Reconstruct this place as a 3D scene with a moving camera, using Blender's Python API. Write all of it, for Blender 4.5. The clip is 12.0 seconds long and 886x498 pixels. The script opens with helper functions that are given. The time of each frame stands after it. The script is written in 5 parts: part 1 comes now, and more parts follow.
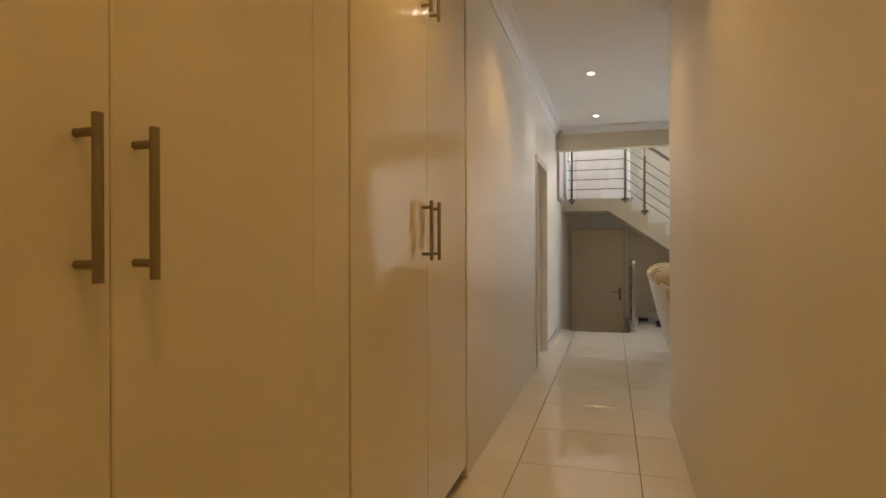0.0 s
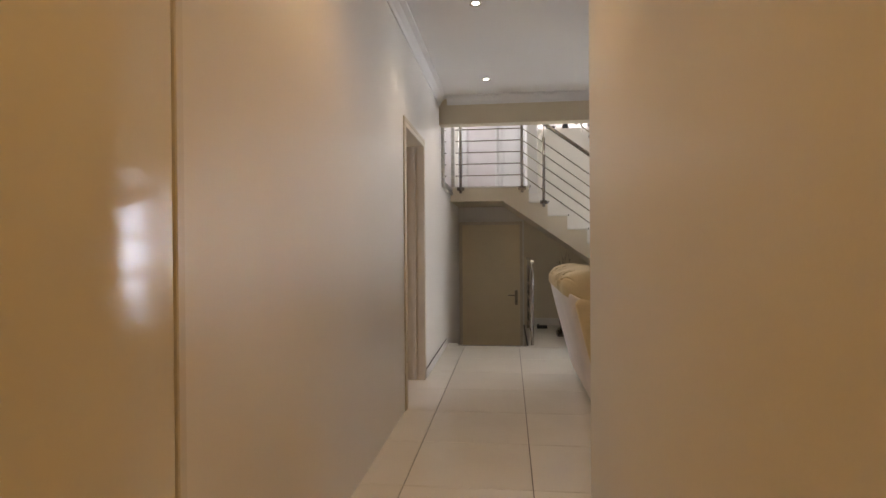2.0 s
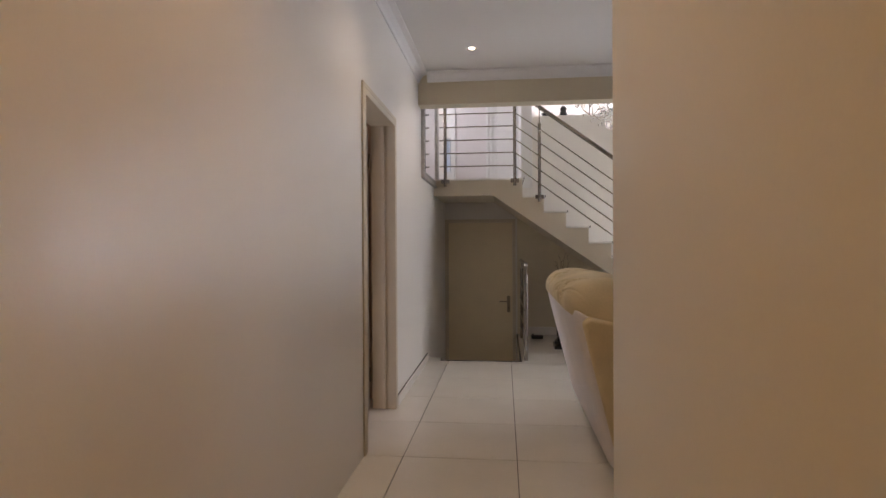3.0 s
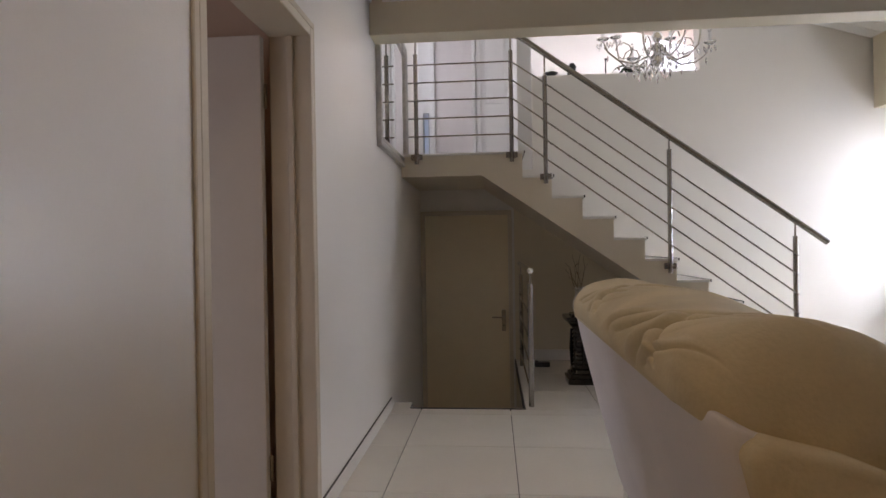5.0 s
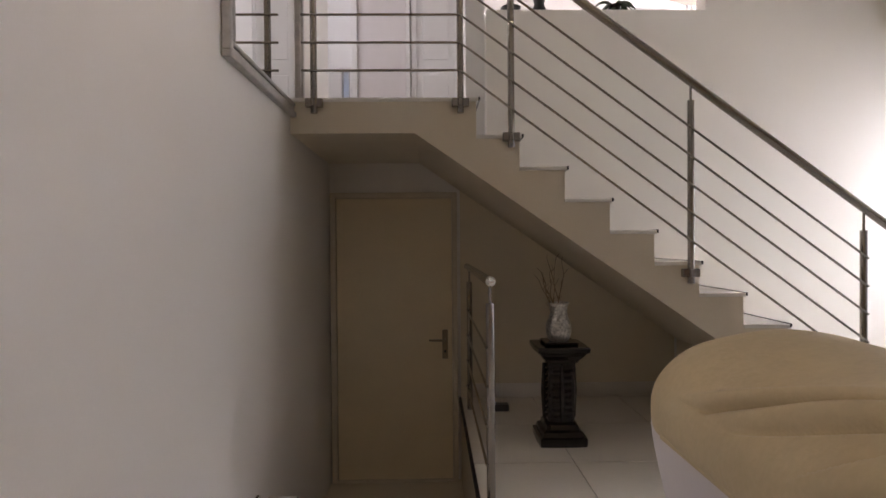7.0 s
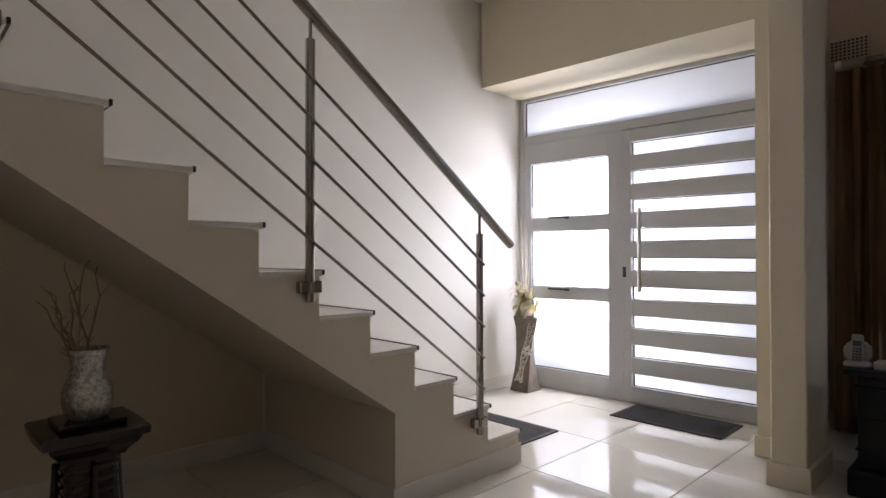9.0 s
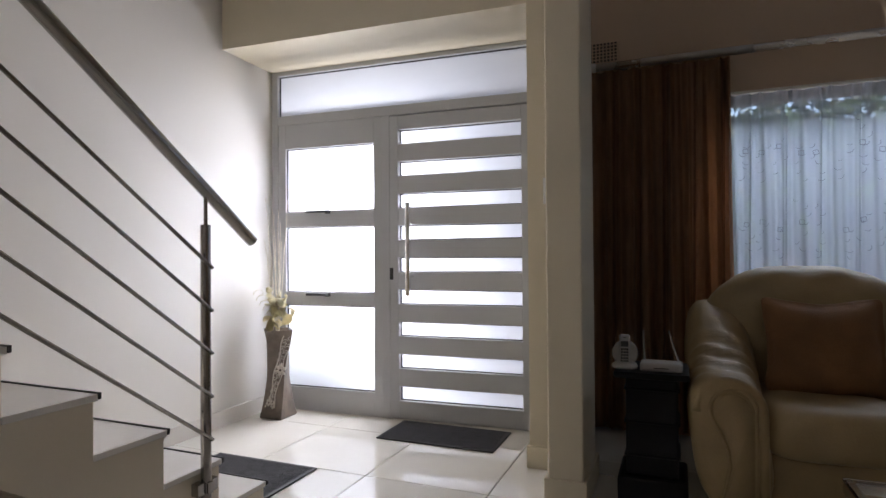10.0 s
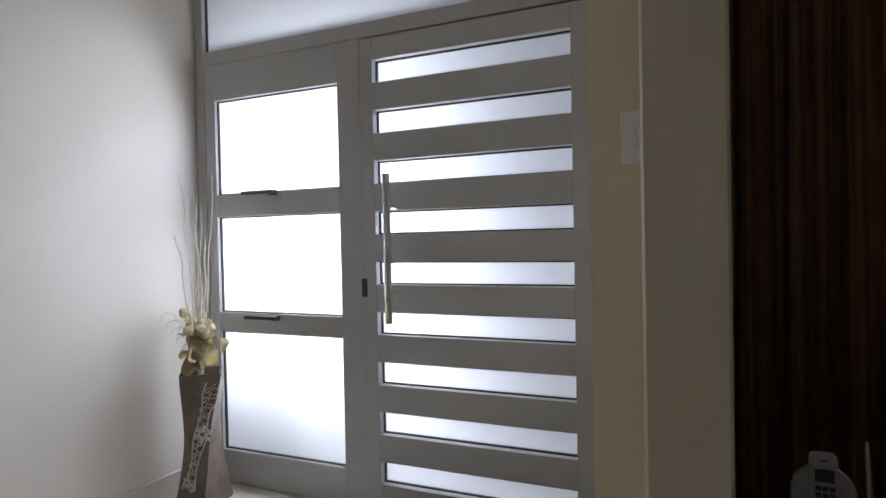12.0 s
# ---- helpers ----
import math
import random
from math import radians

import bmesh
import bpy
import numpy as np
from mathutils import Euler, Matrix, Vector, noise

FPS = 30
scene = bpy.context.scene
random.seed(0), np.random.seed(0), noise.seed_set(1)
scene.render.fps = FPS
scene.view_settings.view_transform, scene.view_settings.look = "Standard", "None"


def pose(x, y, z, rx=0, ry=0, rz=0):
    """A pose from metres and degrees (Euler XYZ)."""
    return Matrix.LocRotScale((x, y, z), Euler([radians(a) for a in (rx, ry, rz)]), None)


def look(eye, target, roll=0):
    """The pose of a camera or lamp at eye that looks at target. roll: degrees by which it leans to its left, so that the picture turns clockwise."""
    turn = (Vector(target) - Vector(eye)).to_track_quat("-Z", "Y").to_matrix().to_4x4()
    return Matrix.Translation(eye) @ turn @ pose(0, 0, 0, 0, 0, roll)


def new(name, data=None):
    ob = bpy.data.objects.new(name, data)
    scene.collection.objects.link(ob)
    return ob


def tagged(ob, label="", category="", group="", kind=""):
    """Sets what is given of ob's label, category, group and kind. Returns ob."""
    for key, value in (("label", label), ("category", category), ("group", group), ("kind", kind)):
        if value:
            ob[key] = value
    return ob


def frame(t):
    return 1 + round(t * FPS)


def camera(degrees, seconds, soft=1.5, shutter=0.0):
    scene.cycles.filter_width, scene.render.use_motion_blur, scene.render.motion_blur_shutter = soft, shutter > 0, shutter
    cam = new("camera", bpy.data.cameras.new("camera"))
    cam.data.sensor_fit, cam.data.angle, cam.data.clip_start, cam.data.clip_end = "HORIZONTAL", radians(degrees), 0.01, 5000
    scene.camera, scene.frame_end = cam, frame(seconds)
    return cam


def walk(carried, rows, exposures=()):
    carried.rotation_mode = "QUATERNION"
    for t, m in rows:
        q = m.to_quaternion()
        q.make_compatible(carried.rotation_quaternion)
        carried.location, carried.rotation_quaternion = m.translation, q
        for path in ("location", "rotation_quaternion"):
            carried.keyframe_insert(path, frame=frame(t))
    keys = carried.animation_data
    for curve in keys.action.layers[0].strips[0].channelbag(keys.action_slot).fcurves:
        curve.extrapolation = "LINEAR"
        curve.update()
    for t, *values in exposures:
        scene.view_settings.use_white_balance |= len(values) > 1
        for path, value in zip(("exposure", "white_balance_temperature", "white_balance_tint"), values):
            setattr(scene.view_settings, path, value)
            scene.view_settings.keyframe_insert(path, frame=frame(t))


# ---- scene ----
PATH = [
    (0, (0.701, -8.145, 1.148), (0.135, -6.227, 1.147), -0.2),
    (0.5, (0.673, -7.772, 1.158), (0.26, -5.815, 1.146), -0.4),
    (1, (0.67, -7.385, 1.155), (0.349, -5.411, 1.145), -0.4),
    (1.5, (0.702, -6.962, 1.154), (0.453, -4.978, 1.144), -0.4),
    (2, (0.729, -6.553, 1.156), (0.499, -4.567, 1.142), -0.4),
    (2.5, (0.753, -6.119, 1.156), (0.533, -4.131, 1.14), -0.4),
    (3, (0.77, -5.688, 1.157), (0.558, -3.7, 1.143), -0.3),
    (3.2, (0.77, -5.51, 1.155), (0.56, -3.522, 1.14), -0.4),
    (4.8, (0.742, -4.142, 1.135), (0.552, -2.15, 1.127), -0.9),
    (5, (0.737, -3.981, 1.133), (0.56, -1.989, 1.125), -0.9),
    (5.5, (0.737, -3.58, 1.133), (0.59, -1.585, 1.12), -1.0),
    (6, (0.747, -3.163, 1.121), (0.611, -1.168, 1.119), -1.1),
    (6.5, (0.741, -2.764, 1.121), (0.643, -0.766, 1.12), -0.9),
    (6.7, (0.736, -2.617, 1.130), (0.668, -0.618, 1.115), -0.7),
    (8.3, (0.796, -1.576, 1.061), (1.745, 0.185, 1.084), -0.3),
    (8.5, (0.838, -1.493, 1.064), (1.915, 0.192, 1.09), -0.3),
    (9, (0.989, -1.238, 1.071), (2.387, 0.192, 1.092), -0.1),
    (9.5, (1.196, -1.063, 1.06), (2.922, -0.053, 1.082), -0.2),
    (10, (1.506, -0.909, 1.06), (3.358, -0.154, 1.084), -0.4),
    (10.5, (1.815, -0.806, 1.065), (3.724, -0.209, 1.083), -0.4),
    (11, (2.165, -0.738, 1.076), (4.098, -0.226, 1.084), -0.5),
    (11.5, (2.518, -0.637, 1.098), (4.444, -0.098, 1.091), -0.7),
    (12, (2.836, -0.525, 1.135), (4.633, 0.353, 1.104), -1.2),
]
EXPOSURES = [(0.0, 2.34, 7000, 9), (1.5, 2.29, 6750, 11), (3.0, 2.0, 6500, 18), (5.0, 1.60, 6350, 17), (6.5, 1.60, 6800, 20), (8.5, 1.15, 6650, 19), (9.5, 1.0, 6450, 17), (10.5, 0.72, 6350, 16), (11.5, 0.42, 6250, 14), (12.0, 0.15, 6250, 14)]
cam = camera(75.5, 12.0)
walk(cam, [(t, look(e, g, r)) for t, e, g, r in PATH], EXPOSURES)

# ---- world, sun and lamps ----
world = bpy.data.worlds.new("sky_world")
scene.world = world
world.use_nodes = True
wn = world.node_tree
sky = wn.nodes.new("ShaderNodeTexSky")
sky.sky_type = "NISHITA"
sky.sun_disc = False
SUN_ELEV, SUN_AZ = 63.0, 28.0  # azimuth in degrees from +x towards +y
sky.sun_elevation = radians(SUN_ELEV)
sky.sun_rotation = radians(90.0 - SUN_AZ)
wn.nodes["Background"].inputs["Strength"].default_value = 0.12
wn.links.new(sky.outputs["Color"], wn.nodes["Background"].inputs["Color"])
sun_data = bpy.data.lights.new("sun", "SUN")
sun_data.energy, sun_data.angle, sun_data.color = 4.0, radians(0.53), (1.0, 0.95, 0.88)
sun = new("sun", sun_data)
sun_dir = Vector((math.cos(radians(SUN_ELEV)) * math.cos(radians(SUN_AZ)),
                  math.cos(radians(SUN_ELEV)) * math.sin(radians(SUN_AZ)), math.sin(radians(SUN_ELEV))))
sun.matrix_world = look(sun_dir * 30, (0, 0, 0))

WARM, SOFT = (1.0, 0.58, 0.175), (1.0, 0.80, 0.60)


def area(name, size_x, size_y, watts, colour, m):
    d = bpy.data.lights.new(name, "AREA")
    d.shape, d.size, d.size_y, d.energy, d.color = "RECTANGLE", size_x, size_y, watts, colour
    o = new(name, d)
    o.matrix_world = m
    return o


def spot(name, at, watts, colour, angle=130, blend=0.8):
    d = bpy.data.lights.new(name, "SPOT")
    d.energy, d.color, d.spot_size, d.spot_blend, d.shadow_soft_size = watts, colour, radians(angle), blend, 0.04
    o = new(name, d)
    o.matrix_world = look(at, (at[0], at[1], at[2] - 1)) 
    return o


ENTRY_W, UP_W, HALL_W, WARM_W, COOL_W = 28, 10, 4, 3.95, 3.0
# daylight of the upper storey, of the lounge's window, and behind the front door's glass
area("upper_daylight", 0.8, 0.8, UP_W, (0.93, 0.94, 1.0), look((3.2, 4.0, 3.6), (2.8, 2.6, 3.1)))
# lamp in an unseen east opening, added to whiten the upper north wall
area("upper_east_added_light", 1.0, 1.1, 42, (0.95, 0.96, 1.0), look((4.22, 2.75, 3.4), (1.7, 3.5, 3.2)))
# lamp behind an unseen, added window brightens the landing
area("landing_added_light", 0.9, 1.0, HALL_W, (1.0, 0.96, 0.93), look((-0.82, 2.55, 3.4), (0.5, 2.5, 3.2)))
area("entry_daylight", 0.9, 1.1, ENTRY_W, (0.93, 0.96, 1.0), look((5.28, 1.22, 1.12), (4.1, 1.06, 0.98)))
area("lounge_daylight", 2.4, 0.6, 46, (0.72, 0.84, 1.0), look((5.95, -2.3, 2.75), (5.2, -2.3, 1.3)))
LAMPS_Y = [-9.68, -7.975, -6.27, -4.56, -2.855, -1.148]
for y in LAMPS_Y:
    warm = y < -4
    spot("downlight_glow", (0.523, y, 2.685), WARM_W if warm else COOL_W, WARM if warm else SOFT)


# ---- mesh helpers ----
def part(name, bm, material, parent=None, label="", smooth=False):
    me = bpy.data.meshes.new(name)
    bm.to_mesh(me)
    bm.free()
    if smooth:
        for p in me.polygons:
            p.use_smooth = True
    if material is not None:
        me.materials.append(material)
    ob = new(name, me)
    if parent is not None:
        ob.parent = parent
        ob.matrix_parent_inverse = parent.matrix_basis.inverted()
    if label:
        ob["label"] = label
    return ob


def thing(name, at, label, category, group="", kind=""):
    e = new(name)
    e.empty_display_size = 0.1
    e.location = at
    return tagged(e, label, category, group, kind)


def add_box(bm, x0, x1, y0, y1, z0, z1, bevel=0.0, segs=1):
    res = bmesh.ops.create_cube(bm, size=1.0)
    vs = res["verts"]
    for v in vs:
        v.co = Vector((x0 + (v.co.x + 0.5) * (x1 - x0), y0 + (v.co.y + 0.5) * (y1 - y0), z0 + (v.co.z + 0.5) * (z1 - z0)))
    if bevel:
        es = list({e for v in vs for e in v.link_edges})
        bmesh.ops.bevel(bm, geom=es, offset=bevel, segments=segs, affect="EDGES", profile=0.5, clamp_overlap=True)
    return bm


def box(x0, x1, y0, y1, z0, z1, bevel=0.0, segs=1):
    return add_box(bmesh.new(), x0, x1, y0, y1, z0, z1, bevel, segs)


def boxes(*bs, bevel=0.0):
    bm = bmesh.new()
    for b in bs:
        add_box(bm, *b, bevel=bevel)
    return bm


def add_tube(bm, pts, radii, n=12, cap=True):
    pts = [Vector(p) for p in pts]
    if not isinstance(radii, (list, tuple)):
        radii = [radii] * len(pts)
    rings, side = [], None
    for i, p in enumerate(pts):
        d = (pts[min(i + 1, len(pts) - 1)] - pts[max(i - 1, 0)]).normalized()
        if side is None:
            side = d.orthogonal().normalized()
        side = (side - d * side.dot(d)).normalized()
        up = d.cross(side)
        rings.append([bm.verts.new(p + (side * math.cos(a) + up * math.sin(a)) * radii[i])
                      for a in (2 * math.pi * k / n for k in range(n))])
    for a, b in zip(rings, rings[1:]):
        for k in range(n):
            bm.faces.new((a[k], a[(k + 1) % n], b[(k + 1) % n], b[k]))
    if cap:
        bm.faces.new(rings[0][::-1])
        bm.faces.new(rings[-1])
    return bm


def tube(pts, radii, n=12, cap=True):
    return add_tube(bmesh.new(), pts, radii, n, cap)


def lathe(profile, at=(0, 0, 0), n=24, square=0.0, twist=0.0, cap=True):
    """profile: (radius, z). square: 0 round, 1 a square with that half width; twist in degrees per metre."""
    bm, rings = bmesh.new(), []
    for r, z in profile:
        ring = []
        for k in range(n):
            a = 2 * math.pi * k / n
            c, s = math.cos(a), math.sin(a)
            q = 1.0 / max(abs(c), abs(s))
            f = r * (1 - square + square * q)
            t = a + radians(twist * z)
            ring.append(bm.verts.new((at[0] + f * math.cos(t), at[1] + f * math.sin(t), at[2] + z)))
        rings.append(ring)
    for a, b in zip(rings, rings[1:]):
        for k in range(n):
            bm.faces.new((a[k], a[(k + 1) % n], b[(k + 1) % n], b[k]))
    if cap:
        bm.faces.new(rings[0][::-1])
        bm.faces.new(rings[-1])
    return bm


def soft_box(c, s, power=4.0, cuts=10, rough=0.0, scale=4.0, seed=0.0, fold=None):
    """A cushion-like body about c, of full sizes s; rough: how far wrinkles push it."""
    bm = bmesh.new()
    bmesh.ops.create_cube(bm, size=2.0)
    bmesh.ops.subdivide_edges(bm, edges=bm.edges[:], cuts=cuts, use_grid_fill=True)
    for v in bm.verts:
        p = v.co
        n = (abs(p.x) ** power + abs(p.y) ** power + abs(p.z) ** power) ** (1 / power)
        q = p / n
        d = 1.0
        w = Vector((q.x * s[0] / 2, q.y * s[1] / 2, q.z * s[2] / 2))
        if rough:
            w += w.normalized() * rough * (noise.noise((w + Vector((seed, seed, 0))) * scale) + 0.5 * noise.noise(w * scale * 2.3))
        if fold:
            w = fold(w)
        v.co = Vector(c) + w
    return bm


def prism(points, axis, a, b):
    """A flat outline of (u, v) pairs pushed from a to b along axis; u, v are the two other axes in order."""
    bm = bmesh.new()

    def at(u, v, w):
        return {"x": (w, u, v), "y": (u, w, v), "z": (u, v, w)}[axis]
    lo = [bm.verts.new(at(u, v, a)) for u, v in points]
    hi = [bm.verts.new(at(u, v, b)) for u, v in points]
    bm.faces.new(lo)
    bm.faces.new(hi[::-1])
    n = len(points)
    for k in range(n):
        bm.faces.new((lo[k], hi[k], hi[(k + 1) % n], lo[(k + 1) % n]))
    bmesh.ops.recalc_face_normals(bm, faces=bm.faces[:])
    return bm


def sheet(nu, nv, fn):
    bm = bmesh.new()
    g = [[bm.verts.new(fn(i / nu, j / nv)) for j in range(nv + 1)] for i in range(nu + 1)]
    for i in range(nu):
        for j in range(nv):
            bm.faces.new((g[i][j], g[i + 1][j], g[i + 1][j + 1], g[i][j + 1]))
    return bm


# ---- materials ----
def mat(name, colour, rough=0.5, metal=0.0, vary=0.06, scale=3.0, fine=60.0, bump=0.05, rough_vary=0.08, coat=0.0, second=None, island=False, stretch=(1, 1, 1), spec=0.5, detail=5):
    m = bpy.data.materials.new(name)
    m.use_nodes = True
    n, l = m.node_tree.nodes, m.node_tree.links
    b = n["Principled BSDF"]
    tc = n.new("ShaderNodeTexCoord")
    mp = n.new("ShaderNodeMapping")
    mp.inputs["Scale"].default_value = stretch
    l.new(tc.outputs["Object"], mp.inputs["Vector"])
    big, small = n.new("ShaderNodeTexNoise"), n.new("ShaderNodeTexNoise")
    big.inputs["Scale"].default_value, big.inputs["Detail"].default_value = scale, detail
    small.inputs["Scale"].default_value, small.inputs["Detail"].default_value = fine, 3
    l.new(mp.outputs["Vector"], big.inputs["Vector"])
    l.new(mp.outputs["Vector"], small.inputs["Vector"])
    dark = second if second else tuple(c * (1 - vary) for c in colour)
    light = tuple(min(1.0, c * (1 + vary * 0.4)) for c in colour)
    blend = n.new("ShaderNodeMix")
    blend.data_type = "RGBA"
    blend.inputs[6].default_value, blend.inputs[7].default_value = (*dark, 1), (*light, 1)
    soft = n.new("ShaderNodeMapRange")
    soft.interpolation_type = "SMOOTHSTEP"
    soft.inputs["From Min"].default_value, soft.inputs["From Max"].default_value = 0.25, 0.75
    mix = n.new("ShaderNodeMath")
    mix.operation = "MULTIPLY_ADD"
    mix.inputs[1].default_value, mix.inputs[2].default_value = 0.25, -0.125
    l.new(small.outputs["Fac"], mix.inputs[0])
    add = n.new("ShaderNodeMath")
    l.new(big.outputs["Fac"], add.inputs[0])
    l.new(mix.outputs[0], add.inputs[1])
    l.new(add.outputs[0], soft.inputs["Value"])
    l.new(soft.outputs["Result"], blend.inputs[0])
    out = blend.outputs[2]
    if island:
        info, hsv, mr = n.new("ShaderNodeObjectInfo"), n.new("ShaderNodeHueSaturation"), n.new("ShaderNodeMapRange")
        mr.inputs["To Min"].default_value, mr.inputs["To Max"].default_value = 0.96, 1.04
        l.new(info.outputs["Random"], mr.inputs["Value"])
        l.new(mr.outputs["Result"], hsv.inputs["Value"])
        l.new(out, hsv.inputs["Color"])
        out = hsv.outputs["Color"]
    l.new(out, b.inputs["Base Color"])
    rr = n.new("ShaderNodeMapRange")
    rr.inputs["To Min"].default_value, rr.inputs["To Max"].default_value = max(0.02, rough - rough_vary), min(1.0, rough + rough_vary)
    l.new(big.outputs["Fac"], rr.inputs["Value"])
    l.new(rr.outputs["Result"], b.inputs["Roughness"])
    b.inputs["Metallic"].default_value = metal
    b.inputs["Coat Weight"].default_value = coat
    b.inputs["Specular IOR Level"].default_value = spec
    if bump:
        bp = n.new("ShaderNodeBump")
        bp.inputs["Strength"].default_value, bp.inputs["Distance"].default_value = bump, 0.01
        l.new(small.outputs["Fac"], bp.inputs["Height"])
        l.new(bp.outputs["Normal"], b.inputs["Normal"])
    return m


def glass_mat(name, colour=(1, 1, 1), rough=0.0, ior=1.5):
    m = bpy.data.materials.new(name)
    m.use_nodes = True
    b = m.node_tree.nodes["Principled BSDF"]
    b.inputs["Base Color"].default_value = (*colour, 1)
    b.inputs["Roughness"].default_value = rough
    b.inputs["IOR"].default_value = ior
    b.inputs["Transmission Weight"].default_value = 1.0
    return m


def cloth_light(name, colour, clear, pattern=0.0):
    """A thin stuff that lets light through: part diffuse, part clear."""
    m = bpy.data.materials.new(name)
    m.use_nodes = True
    n, l = m.node_tree.nodes, m.node_tree.links
    n.remove(n["Principled BSDF"])
    out = n["Material Output"]
    tr, df, tp, gl = (n.new("ShaderNodeBsdf" + k) for k in ("Translucent", "Diffuse", "Transparent", "Glossy"))
    noi = n.new("ShaderNodeTexNoise")
    noi.inputs["Scale"].default_value, noi.inputs["Detail"].default_value = 2.5, 4
    ramp = n.new("ShaderNodeValToRGB")
    ramp.color_ramp.elements[0].color = (*(c * 0.9 for c in colour), 1)
    ramp.color_ramp.elements[1].color = (*colour, 1)
    l.new(noi.outputs["Fac"], ramp.inputs["Fac"])
    for s in (tr, df):
        l.new(ramp.outputs["Color"], s.inputs["Color"])
    gl.inputs["Roughness"].default_value = 0.2
    a, b = n.new("ShaderNodeMixShader"), n.new("ShaderNodeMixShader")
    a.inputs[0].default_value, b.inputs[0].default_value = 0.25, clear
    l.new(tr.outputs[0], a.inputs[1])
    l.new(df.outputs[0], a.inputs[2])
    l.new(a.outputs[0], b.inputs[1])
    l.new(tp.outputs[0], b.inputs[2])
    l.new(b.outputs[0], out.inputs["Surface"])
    return m


def glow(name, colour, strength):
    m = bpy.data.materials.new(name)
    m.use_nodes = True
    b = m.node_tree.nodes["Principled BSDF"]
    b.inputs["Base Color"].default_value = (*colour, 1)
    b.inputs["Emission Color"].default_value = (*colour, 1)
    b.inputs["Emission Strength"].default_value = strength
    return m


M_WALL = mat("wall_paint", (0.80, 0.765, 0.71), 0.345, vary=0.03, scale=1.2, fine=120, bump=0.04, rough_vary=0.05, detail=1)
M_CREAM = mat("cream_wall_paint", (0.69, 0.61, 0.455), 0.42, vary=0.04, scale=1.2, fine=120, bump=0.04, detail=1)
M_CEIL = mat("ceiling_paint", (0.82, 0.81, 0.80), 0.7, vary=0.03, scale=1.0, fine=90, bump=0.04, detail=1)
M_BOARD = mat("ceiling_board", (0.78, 0.76, 0.72), 0.55, vary=0.05, scale=2, fine=40, bump=0.05)
M_TRIM = mat("trim_enamel", (0.74, 0.70, 0.64), 0.38, vary=0.04, scale=4, fine=80, bump=0.03)
M_FRAME = mat("door_frame_enamel", (0.66, 0.58, 0.45), 0.45, vary=0.05, scale=5, fine=80, bump=0.03)
M_DOOR = mat("door_enamel", (0.80, 0.69, 0.48), 0.38, vary=0.06, scale=2, fine=50, bump=0.03)
M_CAB = mat("cabinet_melamine", (0.78, 0.72, 0.60), 0.09, vary=0.03, scale=1.5, fine=70, bump=0.015, rough_vary=0.04)
M_TILE = mat("porcelain_tile", (0.80, 0.76, 0.68), 0.06, vary=0.04, scale=2.2, fine=25, bump=0.004, rough_vary=0.04, island=True)
M_GROUT = mat("grout", (0.12, 0.11, 0.10), 0.9, vary=0.2, scale=20, fine=90, bump=0.1)
M_STEEL = mat("brushed_steel", (0.36, 0.34, 0.32), 0.22, 1.0, vary=0.04, scale=3, fine=80, bump=0.0, rough_vary=0.03)
M_CHROME = mat("chrome", (0.8, 0.8, 0.8), 0.08, 1.0, vary=0.04, scale=8, fine=90, bump=0.0, rough_vary=0.03)
M_ROD = mat("rod_steel", (0.78, 0.76, 0.73), 0.28, 1.0, vary=0.05, scale=6, fine=90, bump=0.0, rough_vary=0.04)
M_LEAFDOOR = mat("door_leaf_gloss", (0.72, 0.65, 0.55), 0.2, vary=0.04, scale=3, fine=60, bump=0.02, rough_vary=0.05)
M_THREAD = mat("embroidery_thread", (0.13, 0.14, 0.17), 0.8, vary=0.2, scale=20, fine=90, bump=0.0)
M_NICKEL = mat("handle_nickel", (0.32, 0.27, 0.20), 0.38, 1.0, vary=0.1, scale=9, fine=100, bump=0.01)
M_STAIR = mat("stair_paint", (0.71, 0.63, 0.50), 0.5, vary=0.04, scale=1.5, fine=100, bump=0.06, detail=1)
M_TREAD = mat("tread_tile", (0.80, 0.77, 0.72), 0.15, vary=0.04, scale=4, fine=40, bump=0.01)
M_NOSE = mat("nosing_strip", (0.02, 0.018, 0.016), 0.5, vary=0.2, scale=10, fine=90, bump=0.05)
M_ALU = mat("powder_coated_aluminium", (0.50, 0.50, 0.50), 0.42, 0.0, vary=0.04, scale=3, fine=150, bump=0.015)
M_LEATHER = mat("cream_leather", (0.66, 0.55, 0.345), 0.55, vary=0.14, scale=5, fine=110, bump=0.12, spec=0.3)
M_LINING = mat("sofa_lining", (0.78, 0.74, 0.74), 0.85, vary=0.06, scale=3, fine=260, bump=0.12)
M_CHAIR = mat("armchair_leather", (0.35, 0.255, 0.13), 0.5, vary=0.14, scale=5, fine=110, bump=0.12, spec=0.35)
M_CUSH = mat("rust_cushion", (0.22, 0.11, 0.045), 0.9, vary=0.2, scale=8, fine=200, bump=0.2)
M_CURTAIN = mat("brown_curtain", (0.42, 0.235, 0.125), 0.75, vary=0.25, scale=3, fine=300, bump=0.15, stretch=(6, 6, 1))
M_LOUNGE = mat("lounge_wall_paint", (0.62, 0.47, 0.33), 0.55, vary=0.05, scale=1.5, fine=110, bump=0.05, detail=1)
M_BLACK = mat("black_gloss", (0.008, 0.008, 0.009), 0.4, vary=0.3, scale=6, fine=60, bump=0.01, spec=0.15)
M_EBONY = mat("dark_glazed_ceramic", (0.016, 0.011, 0.010), 0.14, vary=0.4, scale=10, fine=60, bump=0.03)
